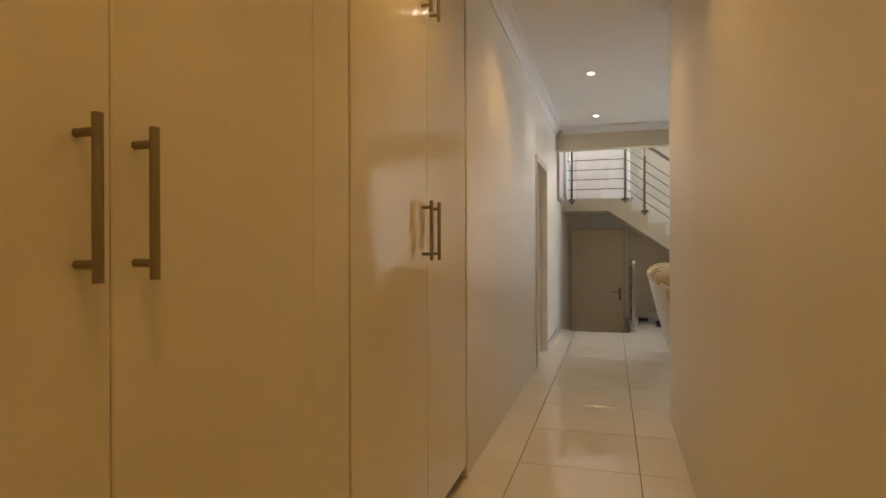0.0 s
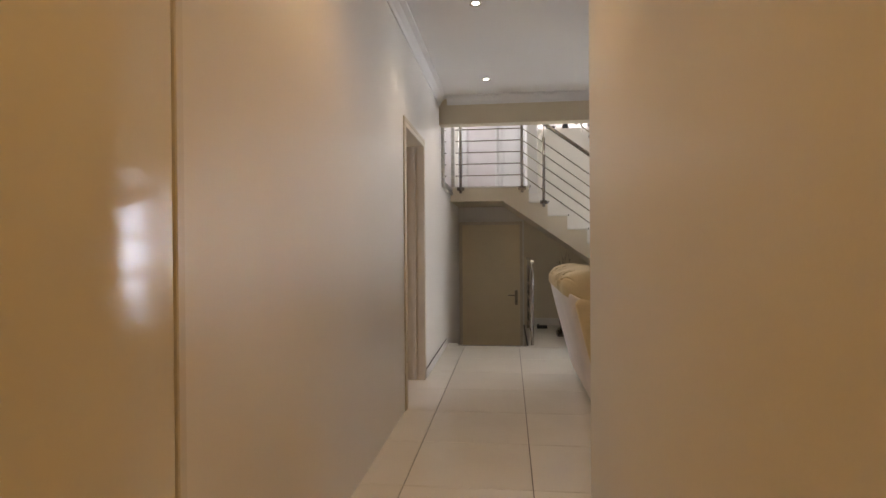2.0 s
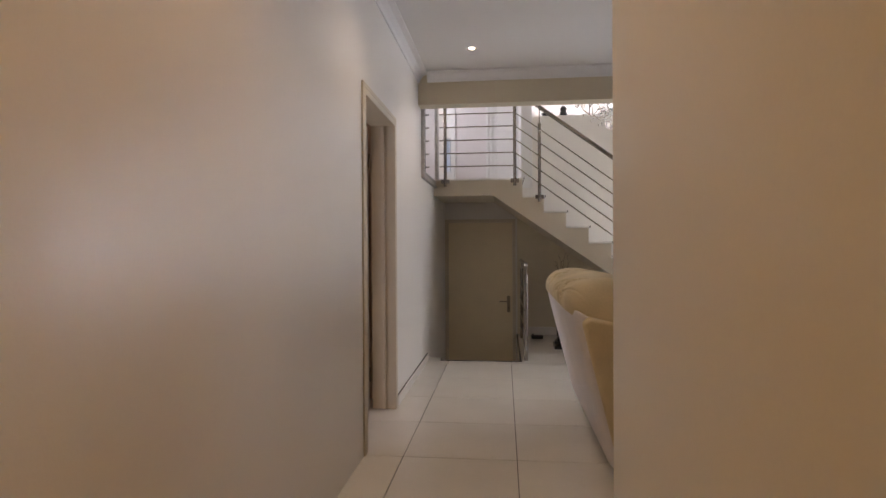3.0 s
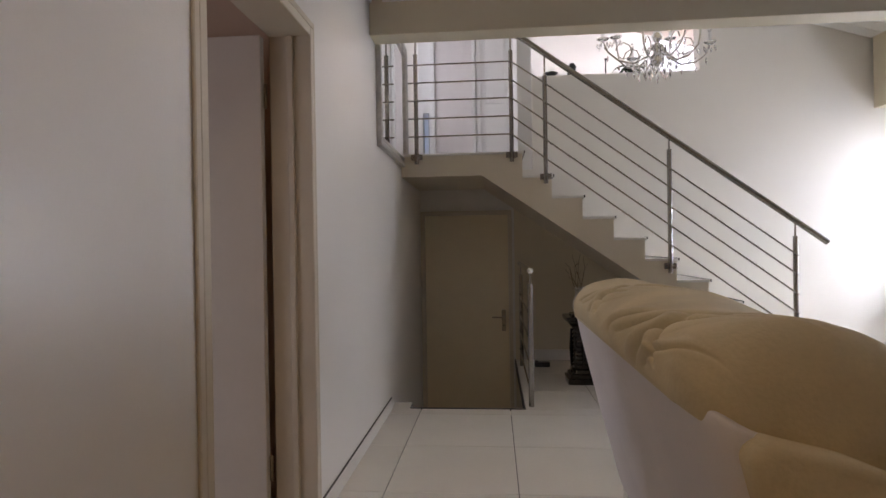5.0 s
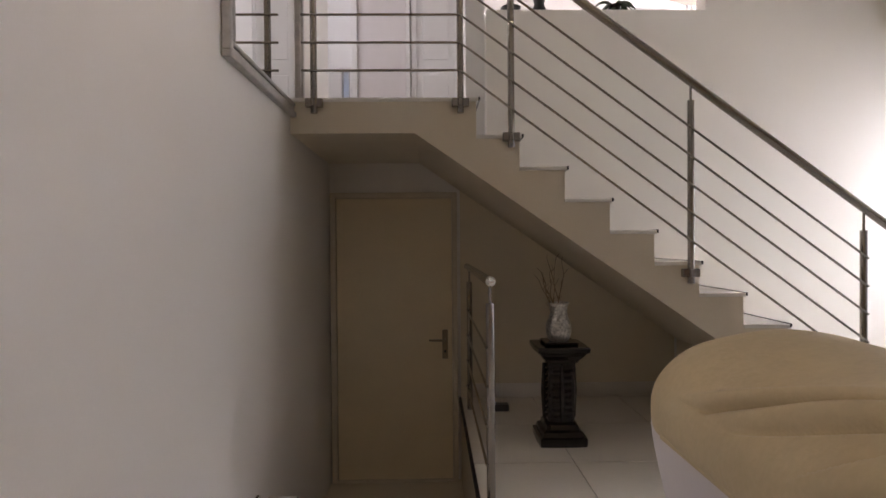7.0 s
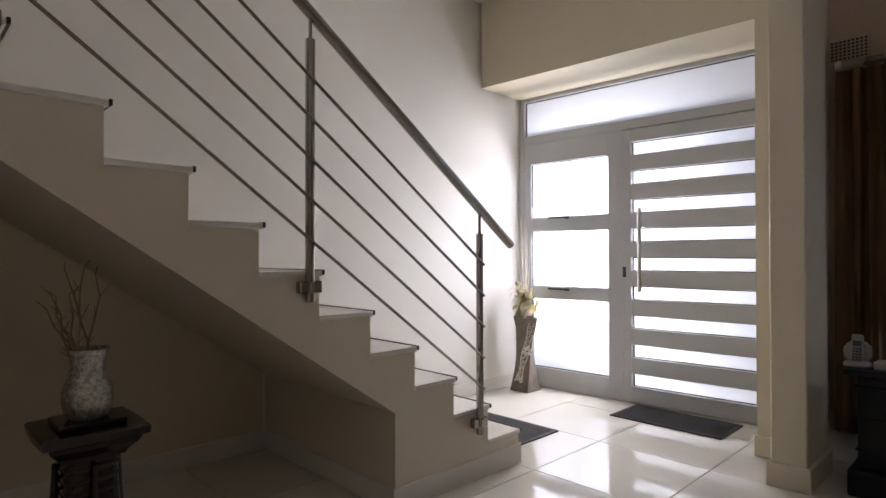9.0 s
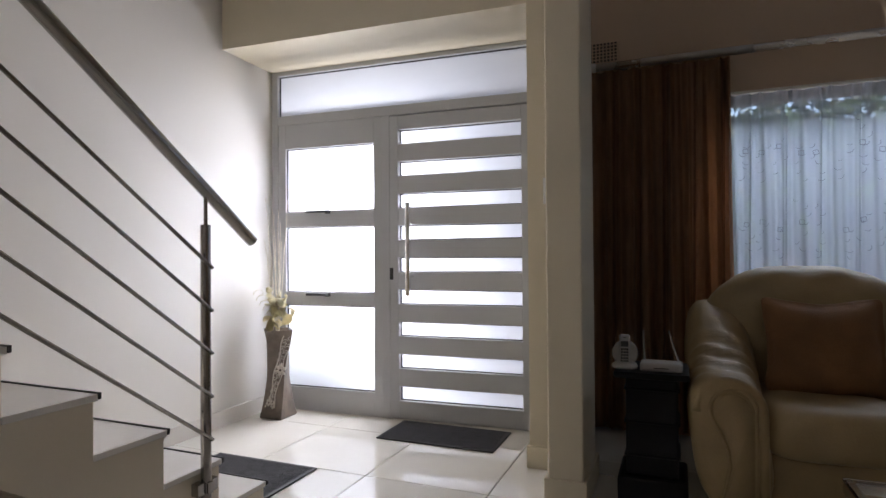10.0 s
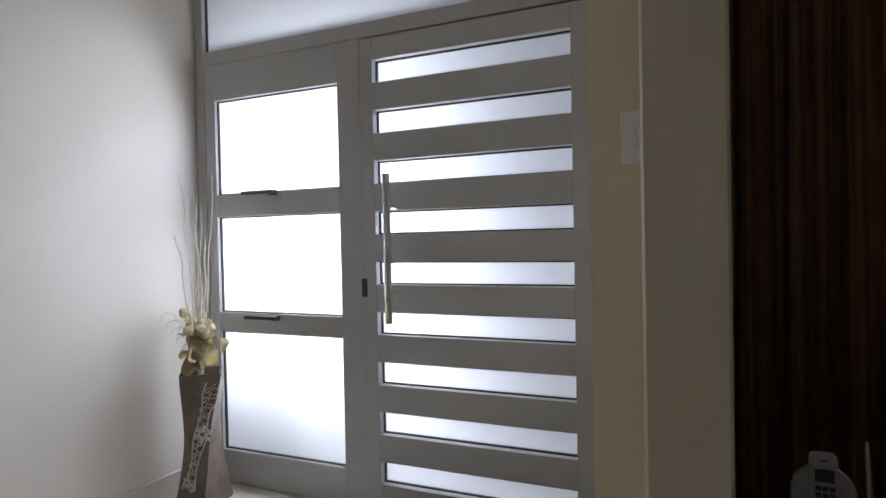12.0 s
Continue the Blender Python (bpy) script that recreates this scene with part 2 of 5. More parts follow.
M_SILVER = mat("hammered_silver", (0.62, 0.60, 0.56), 0.36, 1.0, vary=0.45, scale=60, fine=120, bump=0.5)
M_TWIG = mat("dry_twig", (0.30, 0.22, 0.13), 0.8, vary=0.3, scale=20, fine=90, bump=0.2)
M_PALETWIG = mat("pale_twig", (0.76, 0.71, 0.60), 0.7, vary=0.2, scale=20, fine=90, bump=0.2)
M_DRYLEAF = mat("dried_petals", (0.74, 0.66, 0.42), 0.7, vary=0.25, scale=14, fine=90, bump=0.2)
M_VASE = mat("carved_vase", (0.20, 0.16, 0.13), 0.5, vary=0.35, scale=12, fine=80, bump=0.2)
M_VASEW = mat("vase_relief", (0.72, 0.66, 0.58), 0.5, vary=0.2, scale=16, fine=80, bump=0.2)
M_MAT = mat("door_mat", (0.045, 0.042, 0.045), 0.95, vary=0.4, scale=30, fine=300, bump=0.8)
# white plastic, darkened in colour to stand in for the lounge's dim light
M_SHADEDPL = mat("shaded_white_plastic", (0.34, 0.32, 0.30), 0.45, vary=0.03, scale=8, fine=90, bump=0.01, spec=0.3)
M_PLASTIC = mat("white_plastic", (0.75, 0.74, 0.72), 0.35, vary=0.03, scale=8, fine=90, bump=0.01)
M_DARKPL = mat("dark_plastic", (0.03, 0.03, 0.03), 0.4, vary=0.2, scale=8, fine=90, bump=0.02)
M_BRONZE = mat("mirror_frame_silver", (0.55, 0.53, 0.50), 0.4, 0.9, vary=0.15, scale=20, fine=90, bump=0.08)
M_LEAF = mat("plant_leaf", (0.035, 0.07, 0.025), 0.5, vary=0.4, scale=12, fine=60, bump=0.1)
M_TREELEAF = mat("tree_leaf", (0.07, 0.12, 0.04), 0.6, vary=0.4, scale=3, fine=30, bump=0.1)
M_BARK = mat("bark", (0.16, 0.11, 0.08), 0.9, vary=0.4, scale=8, fine=40, bump=0.5)
M_BRONZEWALL = mat("garden_wall_plaster", (0.55, 0.45, 0.38), 0.9, vary=0.15, scale=1.5, fine=40, bump=0.2)
M_PAVE = mat("paving", (0.42, 0.38, 0.34), 0.85, vary=0.2, scale=3, fine=40, bump=0.3)
M_WOOD = mat("red_brown_wood", (0.42, 0.16, 0.06), 0.4, vary=0.3, scale=4, fine=60, bump=0.06, stretch=(1, 8, 1))
M_MIRROR = mat("mirror_glass", (0.92, 0.93, 0.93), 0.01, 1.0, vary=0.0, bump=0.0, rough_vary=0.0)
M_FROST = cloth_light("frosted_glass", (0.86, 0.88, 0.92), 0.0)
M_SHEER = cloth_light("sheer_curtain", (0.76, 0.80, 0.90), 0.62)
M_CRYSTAL = glass_mat("crystal", (1, 1, 1), 0.0, 1.55)
M_PANE = glass_mat("window_glass", (0.95, 0.98, 0.97), 0.0, 1.45)
M_BULB = glow("downlight_lens", (1.0, 0.9, 0.75), 12.0)

# ---- the large structure ----
def struct(name, bm, material, label="", cat=""):
    return tagged(part(name, bm, material), label, cat, "", "structure")


LX = 5.15      # window wall of the lounge
CEIL = 2.715
PIT_X, PIT_Z = 0.94, -0.60
YB = 1.75      # back wall
LAND = 1.885

# left wall with the bedroom's doorway
struct("wall_west", boxes((-0.15, 0, -5.34, -2.605, 0, 3.1), (-0.15, 0, -2.605, -1.68, 2.035, 3.1),
                          (-0.15, 0, -1.68, YB, PIT_Z - 0.1, 4.6), (-0.75, -0.6, YB, 2.1, 1.7, 4.6), (-0.75, -0.6, 3.0, 3.35, 1.7, 4.6), (-0.75, -0.6, 2.1, 3.0, 1.7, 2.9), (-0.75, -0.6, 2.1, 3.0, 3.9, 4.6), (-0.6, -0.15, YB, YB + 0.15, 1.7, 4.6), (-0.75, -0.63, -10.0, -5.34, 0, 3.1)), M_WALL,
       "smooth white painted corridor wall with soft sheen", "wall")
struct("wall_east", box(1.07, 1.22, -10.0, -4.06, 0, CEIL + 0.1, 0.004), M_WALL, "plain painted corridor wall lit warm by downlights", "wall")
struct("wall_south", box(-0.75, 1.22, -10.15, -10.0, 0, CEIL + 0.1), M_WALL, "plain painted end wall of the corridor", "wall")
struct("wall_lounge_south", box(1.22, LX + 0.2, -5.35, -5.2, 0, CEIL + 0.1), M_LOUNGE, "tan painted lounge wall", "wall")
struct("wall_lounge_west", box(1.221, 1.24, -5.2, -4.07, 0, CEIL + 0.1), M_LOUNGE, "tan painted lounge wall", "wall")
# window wall of the lounge: opening y -3.6..-1.1, z 0.75..1.95
struct("wall_lounge_east", boxes((LX, LX + 0.2, -5.2, -3.6, 0, CEIL + 0.1), (LX, LX + 0.2, -3.6, -1.1, 0, 0.75),
                                 (LX, LX + 0.2, -3.6, -1.1, 1.97, CEIL + 0.1), (LX, LX + 0.2, -1.1, -0.36, 0, CEIL + 0.1)), M_LOUNGE,
       "tan painted lounge wall around a wide window", "wall")
# pillar, pier and wall above the front door
struct("pillar", box(3.95, 4.33, -0.54, -0.39, 0, 3.3, 0.006), M_CREAM, "cream painted square pillar beside the front door", "pillar")
struct("pier", box(4.33, LX, -0.388, -0.22, 0, 3.3), M_CREAM, "cream painted reveal beside the front door", "wall")
lintel = struct("lintel", box(4.30, 5.02, -0.24, YB - 0.004, 2.365, 3.3), M_CREAM, "cream painted wall above the front door", "wall")
struct("outer_wall", boxes((4.95, 5.15, YB, 2.2, 0, 3.3), (4.98, 5.15, YB + 0.15, 2.0, 0, 3.3)), M_WALL, "plain outer wall beside the front door", "wall")
SKEW = Matrix.Translation((4.83, YB, 0)) @ Matrix.Rotation(radians(3.0), 4, "Z") @ Matrix.Translation((-4.83, -YB, 0))  # the front wall is not quite square to the hall
lintel.matrix_world = SKEW
# beam between corridor and stair hall, and wall above it
struct("beam", box(0, 3.95, -0.53, -0.37, 2.43, 4.6, 0.004), M_CREAM, "cream painted beam under the raised hall ceiling", "beam")
# back wall under the stairs with the low door, and with the ledge opening above
struct("wall_north", boxes((0.0, 0.02, YB, YB + 0.15, PIT_Z, 1.49), (0.91, 1.14, YB, YB + 0.15, PIT_Z, LAND), (0.02, 0.91, YB, YB + 0.15, 1.48, LAND - 0.185),
                           (0.0, 0.02, YB, YB + 0.15, 1.49, LAND - 0.185),
                           (0.02, 0.91, YB + 0.03, YB + 0.15, PIT_Z, 1.48), (1.14, 2.74, YB, YB + 0.15, 0, 2.805), (2.74, 4.95, YB, YB + 0.15, 0, 4.6), (1.14, 2.74, YB, YB + 0.15, 4.1, 4.6)), M_WALL,
       "tall white painted stair hall wall with an open ledge", "wall")
struct("wall_upper_north", boxes((-0.6, -0.13, 3.2, 3.35, 1.7, 4.6), (-0.13, -0.05, 3.2, 3.35, 1.7, 2.3), (-0.13, -0.05, 3.2, 3.35, 2.82, 4.6), (-0.05, 1.0, 3.2, 3.35, 1.7, 4.6), (1.14, 2.85, 3.6, 3.75, 1.7, 4.6), (2.85, 3.5, 3.6, 3.75, 1.7, 3.15), (2.85, 3.5, 3.6, 3.75, 4.1, 4.6),
                                 (3.5, 4.2, 3.6, 3.75, 1.7, 4.6)), M_CEIL, "white upper storey wall with a small window", "wall")
# the opening at x 4.2 is unseen, added for the east lamp
struct("wall_upper_side", boxes((1.0, 1.14, YB + 0.15, 3.75, 1.7, 4.6), (4.2, 4.3, YB + 0.15, 2.2, 1.7, 4.6), (4.2, 4.3, 3.3, 3.75, 1.7, 4.6), (4.2, 4.3, 2.2, 3.3, 1.7, 2.8), (4.2, 4.3, 2.2, 3.3, 4.0, 4.6)), M_CEIL, "white upper storey partition wall", "wall")
struct("ceiling_upper", box(-0.75, 4.3, YB + 0.15, 3.75, 4.6, 4.7), M_CEIL, "plain upper storey ceiling", "ceiling")
struct("floor_upper", box(1.14, 4.2, YB + 0.15, 3.6, 1.75, 1.885), M_TREAD, "upper storey floor behind the ledge", "floor")
# ceilings
struct("ceiling", boxes((-0.75, 1.07, -10.0, -0.53, CEIL, CEIL + 0.1), (1.07, LX, -5.2, -0.53, CEIL, CEIL + 0.1)), M_CEIL, "flat white plaster ceiling with recessed lamps", "ceiling")
bm = bmesh.new()
SL = (4.34 - 3.03) / 4.33   # rise of the raking ceiling
for i in range(14):
    y0 = -0.37 + i * 0.1515
    lo, hi = y0 + 0.004, y0 + 0.1475
    vs = []
    for z_off in (0, 0.03):
        for x, y in ((4.31, lo), (-0.0, lo), (-0.0, hi), (4.31, hi)):
            vs.append(bm.verts.new((x, y, 3.03 + (4.31 - x) * SL + z_off)))
    for f in ((0, 1, 2, 3), (7, 6, 5, 4), (0, 4, 5, 1), (1, 5, 6, 2), (2, 6, 7, 3), (3, 7, 4, 0)):
        bm.faces.new([vs[k] for k in f])
vs = [bm.verts.new((x, y, 3.055 + (4.31 - x) * SL)) for x, y in ((4.31, -0.37), (0, -0.37), (0, YB), (4.31, YB))]
bm.faces.new(vs)
struct("ceiling_raking", bm, M_BOARD, "white boarded ceiling that slopes above the stairs", "ceiling")
# unseen roof; its eaves reach out to hold the sun off the door panes
struct("roof", prism([(-0.2, 4.75), (-0.2, 4.65), (4.4, 3.35), (6.3, 2.76), (6.3, 2.86), (4.4, 3.5)], "y", -0.6, 3.9), M_BRONZEWALL, "unseen roof slope, eaves made deep to keep sun off the front door", "roof")
# unseen slab; the overhang is added to keep sun off the lounge window
struct("roof_flat", box(-0.8, 6.25, -10.2, -0.6, CEIL + 0.1, CEIL + 0.25), M_BRONZEWALL, "unseen roof slab above the lounge, overhang added to block the sun", "roof")


# cornice along the corridor
def cornice(name, pts, axis, a, b):
    return struct(name, prism(pts, axis, a, b), M_CEIL, "coved white plaster cornice", "cornice")


cove = [(u, CEIL - v) for u, v in ((0.0, 0.085), (0.012, 0.085), (0.022, 0.06), (0.05, 0.025), (0.085, 0.012), (0.085, 0.0), (0.0, 0.0))]
cornice("cornice", cove, "y", -5.34, -0.53)
cornice("cornice_beam", [(-0.53 - u, v) for u, v in cove], "x", 0.085, 3.95)
# skirting
struct("baseboard", boxes((0, 0.014, -1.65, 0.0, 0, 0.075), bevel=0.004), M_TRIM, "low cream painted baseboard", "baseboard")
struct("baseboard_joint", box(0.0, 0.009, -1.65, -0.01, 0.0755, 0.0785), M_GROUT, "dark dusty joint on top of the baseboard", "trim")
struct("baseboard_pillar", boxes((3.935, 3.95, -0.555, -0.375, 0, 0.11), (3.95, 4.315, -0.39, -0.375, 0, 0.11), (4.315, 4.33, -0.39, -0.207, 0, 0.11), (4.33, 4.88, -0.22, -0.207, 0, 0.108),
                                 (3.95, 4.345, -0.555, -0.54, 0, 0.11), (4.33, 4.345, -0.54, -0.403, 0, 0.11), (4.33, LX, -0.403, -0.388, 0, 0.11), bevel=0.003), M_CREAM, "cream tiled skirting around the pillar", "baseboard")
struct("baseboard_north", boxes((3.40, 4.78, YB - 0.014, YB, 0, 0.10), (1.0, 2.5, YB - 0.014, YB, 0, 0.10), bevel=0.003), M_TRIM, "cream tiled skirting along the stair hall wall", "baseboard")

# pit in front of the low door: floor, step, sides
struct("pit_floor", boxes((0, PIT_X, 0.6, YB + 0.1, PIT_Z - 0.1, PIT_Z), (0, PIT_X, 0.3, 0.6, PIT_Z - 0.1, -0.40), (0, PIT_X, 0, 0.3, PIT_Z - 0.1, -0.20)), M_STAIR,
       "short painted steps down to the low door", "steps")
struct("pit_side", boxes((PIT_X, PIT_X + 0.1, -0.1, YB, PIT_Z - 0.1, -0.013), (0, PIT_X, -0.1, 0, PIT_Z - 0.1, -0.013)), M_STAIR, "painted side of the step well", "wall")
struct("pit_ledge", box(0.0, 0.13, 0.0, 0.16, PIT_Z - 0.1, -0.002), M_TILE, "narrow tiled corner beside the step well", "floor")
struct("pit_edge", boxes((0.132, PIT_X, 0.0, 0.014, -0.03, 0.004), (PIT_X - 0.014, PIT_X, 0.014, YB, -0.03, 0.004)), M_NOSE, "dark edge strip around the step well", "trim")

# floor slab; its tiles come last
floor = struct("floor", boxes((-0.75, 6.2, -10.1, -0.1, -0.2, -0.012), (PIT_X + 0.1, 6.2, -0.1, YB + 0.1, -0.2, -0.012)), M_GROUT, "glossy cream porcelain tiled floor with thin dark joints", "floor")

# bedroom behind the doorway
struct("bedroom_wall", boxes((-2.6, -0.15, -1.45, -1.35, 0, CEIL), (-2.7, -2.6, -4.5, -4.2, 0, CEIL), (-2.7, -2.6, -3.0, -1.35, 0, CEIL), (-2.7, -2.6, -4.2, -3.0, 0, 0.7), (-2.7, -2.6, -4.2, -3.0, 1.9, CEIL), (-2.6, -0.15, -4.6, -4.5, 0, CEIL)), M_LOUNGE, "dim tan bedroom wall", "wall")
# unseen window, added so a lamp can reach the open door leaf
wb = struct("added_window_4", boxes((-2.69, -2.62, -4.2, -4.15, 0.7, 1.9), (-2.69, -2.62, -3.05, -3.0, 0.7, 1.9), (-2.69, -2.62, -4.15, -3.05, 0.7, 0.75), (-2.69, -2.62, -4.15, -3.05, 1.85, 1.9)), M_ALU, "unseen grey framed bedroom window, added to light the door leaf", "window")
part("pane", box(-2.66, -2.654, -4.15, -3.05, 0.75, 1.85), M_FROST, wb).visible_shadow = False
# unseen window, added to carry the landing lamp
wc = struct("added_window_5", boxes((-0.73, -0.64, 2.1, 2.14, 2.9, 3.9), (-0.73, -0.64, 2.96, 3.0, 2.9, 3.9), (-0.73, -0.64, 2.14, 2.96, 2.9, 2.94), (-0.73, -0.64, 2.14, 2.96, 3.86, 3.9)), M_ALU, "unseen grey framed landing window, added to let light in", "window")
part("pane", box(-0.69, -0.684, 2.14, 2.96, 2.94, 3.86), M_FROST, wc).visible_shadow = False
struct("bedroom_ceiling", box(-2.7, -0.15, -4.6, -1.35, CEIL - 0.05, CEIL + 0.1), M_WOOD, "dark red wooden bedroom ceiling", "ceiling")
struct("bedroom_floor", box(-2.7, 0.0, -4.6, -1.35, -0.2, -0.002), M_TILE, "cream tiled bedroom floor", "floor")
# lamp behind the added window brightens the bedroom's door leaf
area("bedroom_added_light", 1.2, 1.2, 4, (0.86, 0.88, 1.0), look((-2.75, -3.6, 1.3), (-0.9, -2.2, 1.1)))
# cream sheet over the same white wall paints in the shade under the stairs
struct("under_stairs_shade", prism([(0.94, 0.0), (2.50, 0.0), (2.50, 0.43), (0.94, 1.505)], "y", YB - 0.006, YB - 0.0005), M_CREAM, "cream sheet on the white wall, standing in for shade below the stairs", "wall")

# doorway frame in the left wall, and the open leaf
dw = tagged(part("door_1", boxes((-0.162, 0.012, -2.603, -2.565, 0.001, 2.033), (-0.162, 0.012, -1.72, -1.682, 0.001, 2.033), (-0.162, 0.012, -2.565, -1.72, 1.995, 2.033), (0.0005, 0.012, -2.63, -2.603, 0.001, 2.06), (0.0005, 0.012, -1.682, -1.668, 0.001, 2.06), (0.0005, 0.012, -2.603, -1.682, 2.033, 2.06),
                                 (-0.085, -0.06, -2.565, -2.55, 0.001, 1.995), (-0.085, -0.06, -1.735, -1.72, 0.001, 1.995), bevel=0.003), M_FRAME),
            "cream pressed door frame with its leaf standing open", "door", "", "structure")
part("leaf", box(-1.02, -0.178, -1.775, -1.735, 0.008, 1.988, 0.003), M_LEAFDOOR, dw, "cream gloss painted flush door leaf")
for z in (0.25, 1.75):
    part("hinge", tube([(-0.170, -1.744, z - 0.05), (-0.170, -1.744, z + 0.05)], 0.007, 8), M_NICKEL, dw)
part("door_handle", add_tube(tube([(-0.95, -1.775, 1.02), (-0.95, -1.82, 1.02), (-0.84, -1.825, 1.02)], 0.009, 8), [(-0.95, -1.735, 1.02), (-0.95, -1.69, 1.02), (-0.84, -1.685, 1.02)], 0.009, 8), M_NICKEL, dw)

# low door under the stairs
ld = tagged(part("door_2", boxes((0.01, 0.05, 1.70, 1.75, PIT_Z, 1.485), (0.88, 0.915, 1.70, 1.75, PIT_Z, 1.485), (0.05, 0.88, 1.70, 1.75, 1.445, 1.485), (0.05, 0.88, 1.70, 1.76, PIT_Z, PIT_Z + 0.02), bevel=0.003), M_FRAME),
            "plain cream flush door in a steel frame below the stairs", "door", "", "structure")
part("leaf", box(0.053, 0.877, 1.715, 1.755, PIT_Z + 0.022, 1.442, 0.003), M_DOOR, ld)
hd = part("door_handle", box(0.805, 0.845, 1.705, 1.716, 0.29, 0.50, 0.004), M_NICKEL, ld, "steel lever handle on a long plate")
part("lever", tube([(0.825, 1.705, 0.43), (0.825, 1.66, 0.43), (0.81, 1.655, 0.43), (0.71, 1.655, 0.432)], [0.008, 0.008, 0.009, 0.007], 8), M_NICKEL, hd)
part("keyhole", tube([(0.825, 1.704, 0.345), (0.825, 1.700, 0.345)], 0.009, 10), M_DARKPL, hd)

# ---- front door with side light and transom ----
FX0, FX1 = 4.80, 4.86
yl, ym, yr = 1.74, 0.85, -0.215     # frame ends, and the post between side light and door
fd = tagged(part("door_3", boxes((FX0, FX1, yl - 0.05, yl, 0, 2.374), (FX0, FX1, yr, yr + 0.035, 0, 2.374), (FX0, FX1, yr + 0.035, yl - 0.05, 2.335, 2.374),
                                 (FX0, FX1, yr + 0.035, yl - 0.05, 1.985, 2.05), (FX0 + 0.052, FX1, yr + 0.036, ym - 0.031, 1.962, 1.984), (FX0 + 0.01, FX1 - 0.002, yr + 0.036, ym - 0.031, 0.0005, 0.013), (FX0, FX1, ym - 0.03, ym + 0.03, 0, 1.985), bevel=0.003), M_ALU),
            "grey aluminium front door with frosted side light and transom", "door", "", "structure")


def pane(parent, y0, y1, z0, z1, x=4.835):
    p = part("pane", box(x, x + 0.006, y0, y1, z0, z1), M_FROST, parent)
    p.visible_shadow = False
    part("gasket", boxes((x - 0.012, x - 0.002, y0, y1, z0, z0 + 0.006), (x - 0.012, x - 0.002, y0, y1, z1 - 0.006, z1),
                         (x - 0.012, x - 0.002, y0, y0 + 0.006, z0 + 0.006, z1 - 0.006), (x - 0.012, x - 0.002, y1 - 0.006, y1, z0 + 0.006, z1 - 0.006)), M_DARKPL, parent)
    return p


pane(fd, yr + 0.035, yl - 0.05, 2.05, 2.335)
# side light: two top-hung sashes and a fixed foot pane
side = part("side_light", boxes((FX0 + 0.006, FX1 - 0.006, 1.63, 1.69, 0, 1.985), (FX0 + 0.006, FX1 - 0.006, 0.88, 0.94, 0, 1.985),
                                *[(FX0 + 0.006, FX1 - 0.006, 0.94, 1.63, a, b) for a, b in ((0, 0.16), (0.725, 0.815), (1.265, 1.37), (1.815, 1.985))], bevel=0.002), M_ALU, fd, "grey aluminium side light with three frosted panes")
for a, b in ((0.16, 0.725), (0.815, 1.265), (1.37, 1.815)):
    pane(side, 0.94, 1.63, a, b)
for z in (0.80, 1.365):
    part("window_stay", boxes((4.775, 4.806, 1.27, 1.30, z - 0.012, z + 0.012), (4.755, 4.775, 1.26, 1.44, z - 0.006, z + 0.010), bevel=0.003), M_DARKPL, side)
# leaf with nine glass slots
slots = [(1.885 - 0.2085 * i - 0.095, 1.885 - 0.2085 * i) for i in range(9)]
zs = [0.015] + [v for s in slots[::-1] for v in s] + [1.975]
rails = [(zs[i], zs[i + 1]) for i in range(0, len(zs), 2)]
leaf = part("leaf", boxes((FX0 - 0.01, FX1 - 0.01, 0.755, 0.815, 0.015, 1.975), (FX0 - 0.01, FX1 - 0.01, -0.178, -0.065, 0.015, 1.975),
                          *[(FX0 - 0.008, FX1 - 0.012, -0.065, 0.755, a, b) for a, b in rails], bevel=0.002), M_ALU, fd, "grey aluminium door leaf with nine narrow frosted slots")
for a, b in slots:
    pane(leaf, -0.065, 0.755, a, b)
pull = part("door_handle", add_tube(add_tube(tube([(4.71, 0.655, 0.81), (4.71, 0.655, 1.40)], 0.017, 12), [(4.71, 0.655, 0.93), (4.79, 0.655, 0.93)], 0.008, 8), [(4.71, 0.655, 1.27), (4.79, 0.655, 1.27)], 0.008, 8), M_CHROME, fd, "tall steel pull bar")
fd.matrix_world = SKEW @ Matrix.Translation((0, YB * 0.01, 0)) @ Matrix.Diagonal((1, 0.99, 1, 1))
part("lock_plate", box(4.784, 4.791, 0.775, 0.80, 0.91, 0.985, 0.002), M_DARKPL, fd)

# ---- staircase ----
RISE = 0.169
XS = [0.985] + [1.213 + 0.238 * k for k in range(10)]
ZS = [LAND] + [RISE * (11 - k) for k in range(1, 11)]
YF = 0.615
prof = [(0.0, 1.70), (0.65, 1.70), (2.52, 0.41), (2.52, 0.0), (XS[10] - 0.012, 0.0)]
for k in range(10, -1, -1):
    prof.append((XS[k] - 0.012, ZS[k] - 0.02))
    if k:
        prof.append((XS[k - 1] - 0.012, ZS[k] - 0.02))
prof.append((0.0, ZS[0] - 0.02))
stairs = tagged(part("stairs", prism(prof, "y", YF, YB), M_STAIR), "cream painted concrete staircase with white tiled treads", "stairs", "", "structure")
for k in range(11):
    x0 = XS[k - 1] - 0.012 if k else 0.0
    tread = part("tread", box(x0, XS[k], YF - 0.004, YB - 0.002, ZS[k] - 0.02, ZS[k], 0.002), M_TREAD, stairs)
    part("nosing", box(XS[k], XS[k] + 0.01, YF - 0.006, YB - 0.002, ZS[k] - 0.016, ZS[k] + 0.003, 0.002), M_NOSE, tread, "black edge strip")
struct("landing", box(-0.6, 1.0, YB, 3.2, 1.70, LAND), M_TREAD, "white tiled upper landing", "floor")
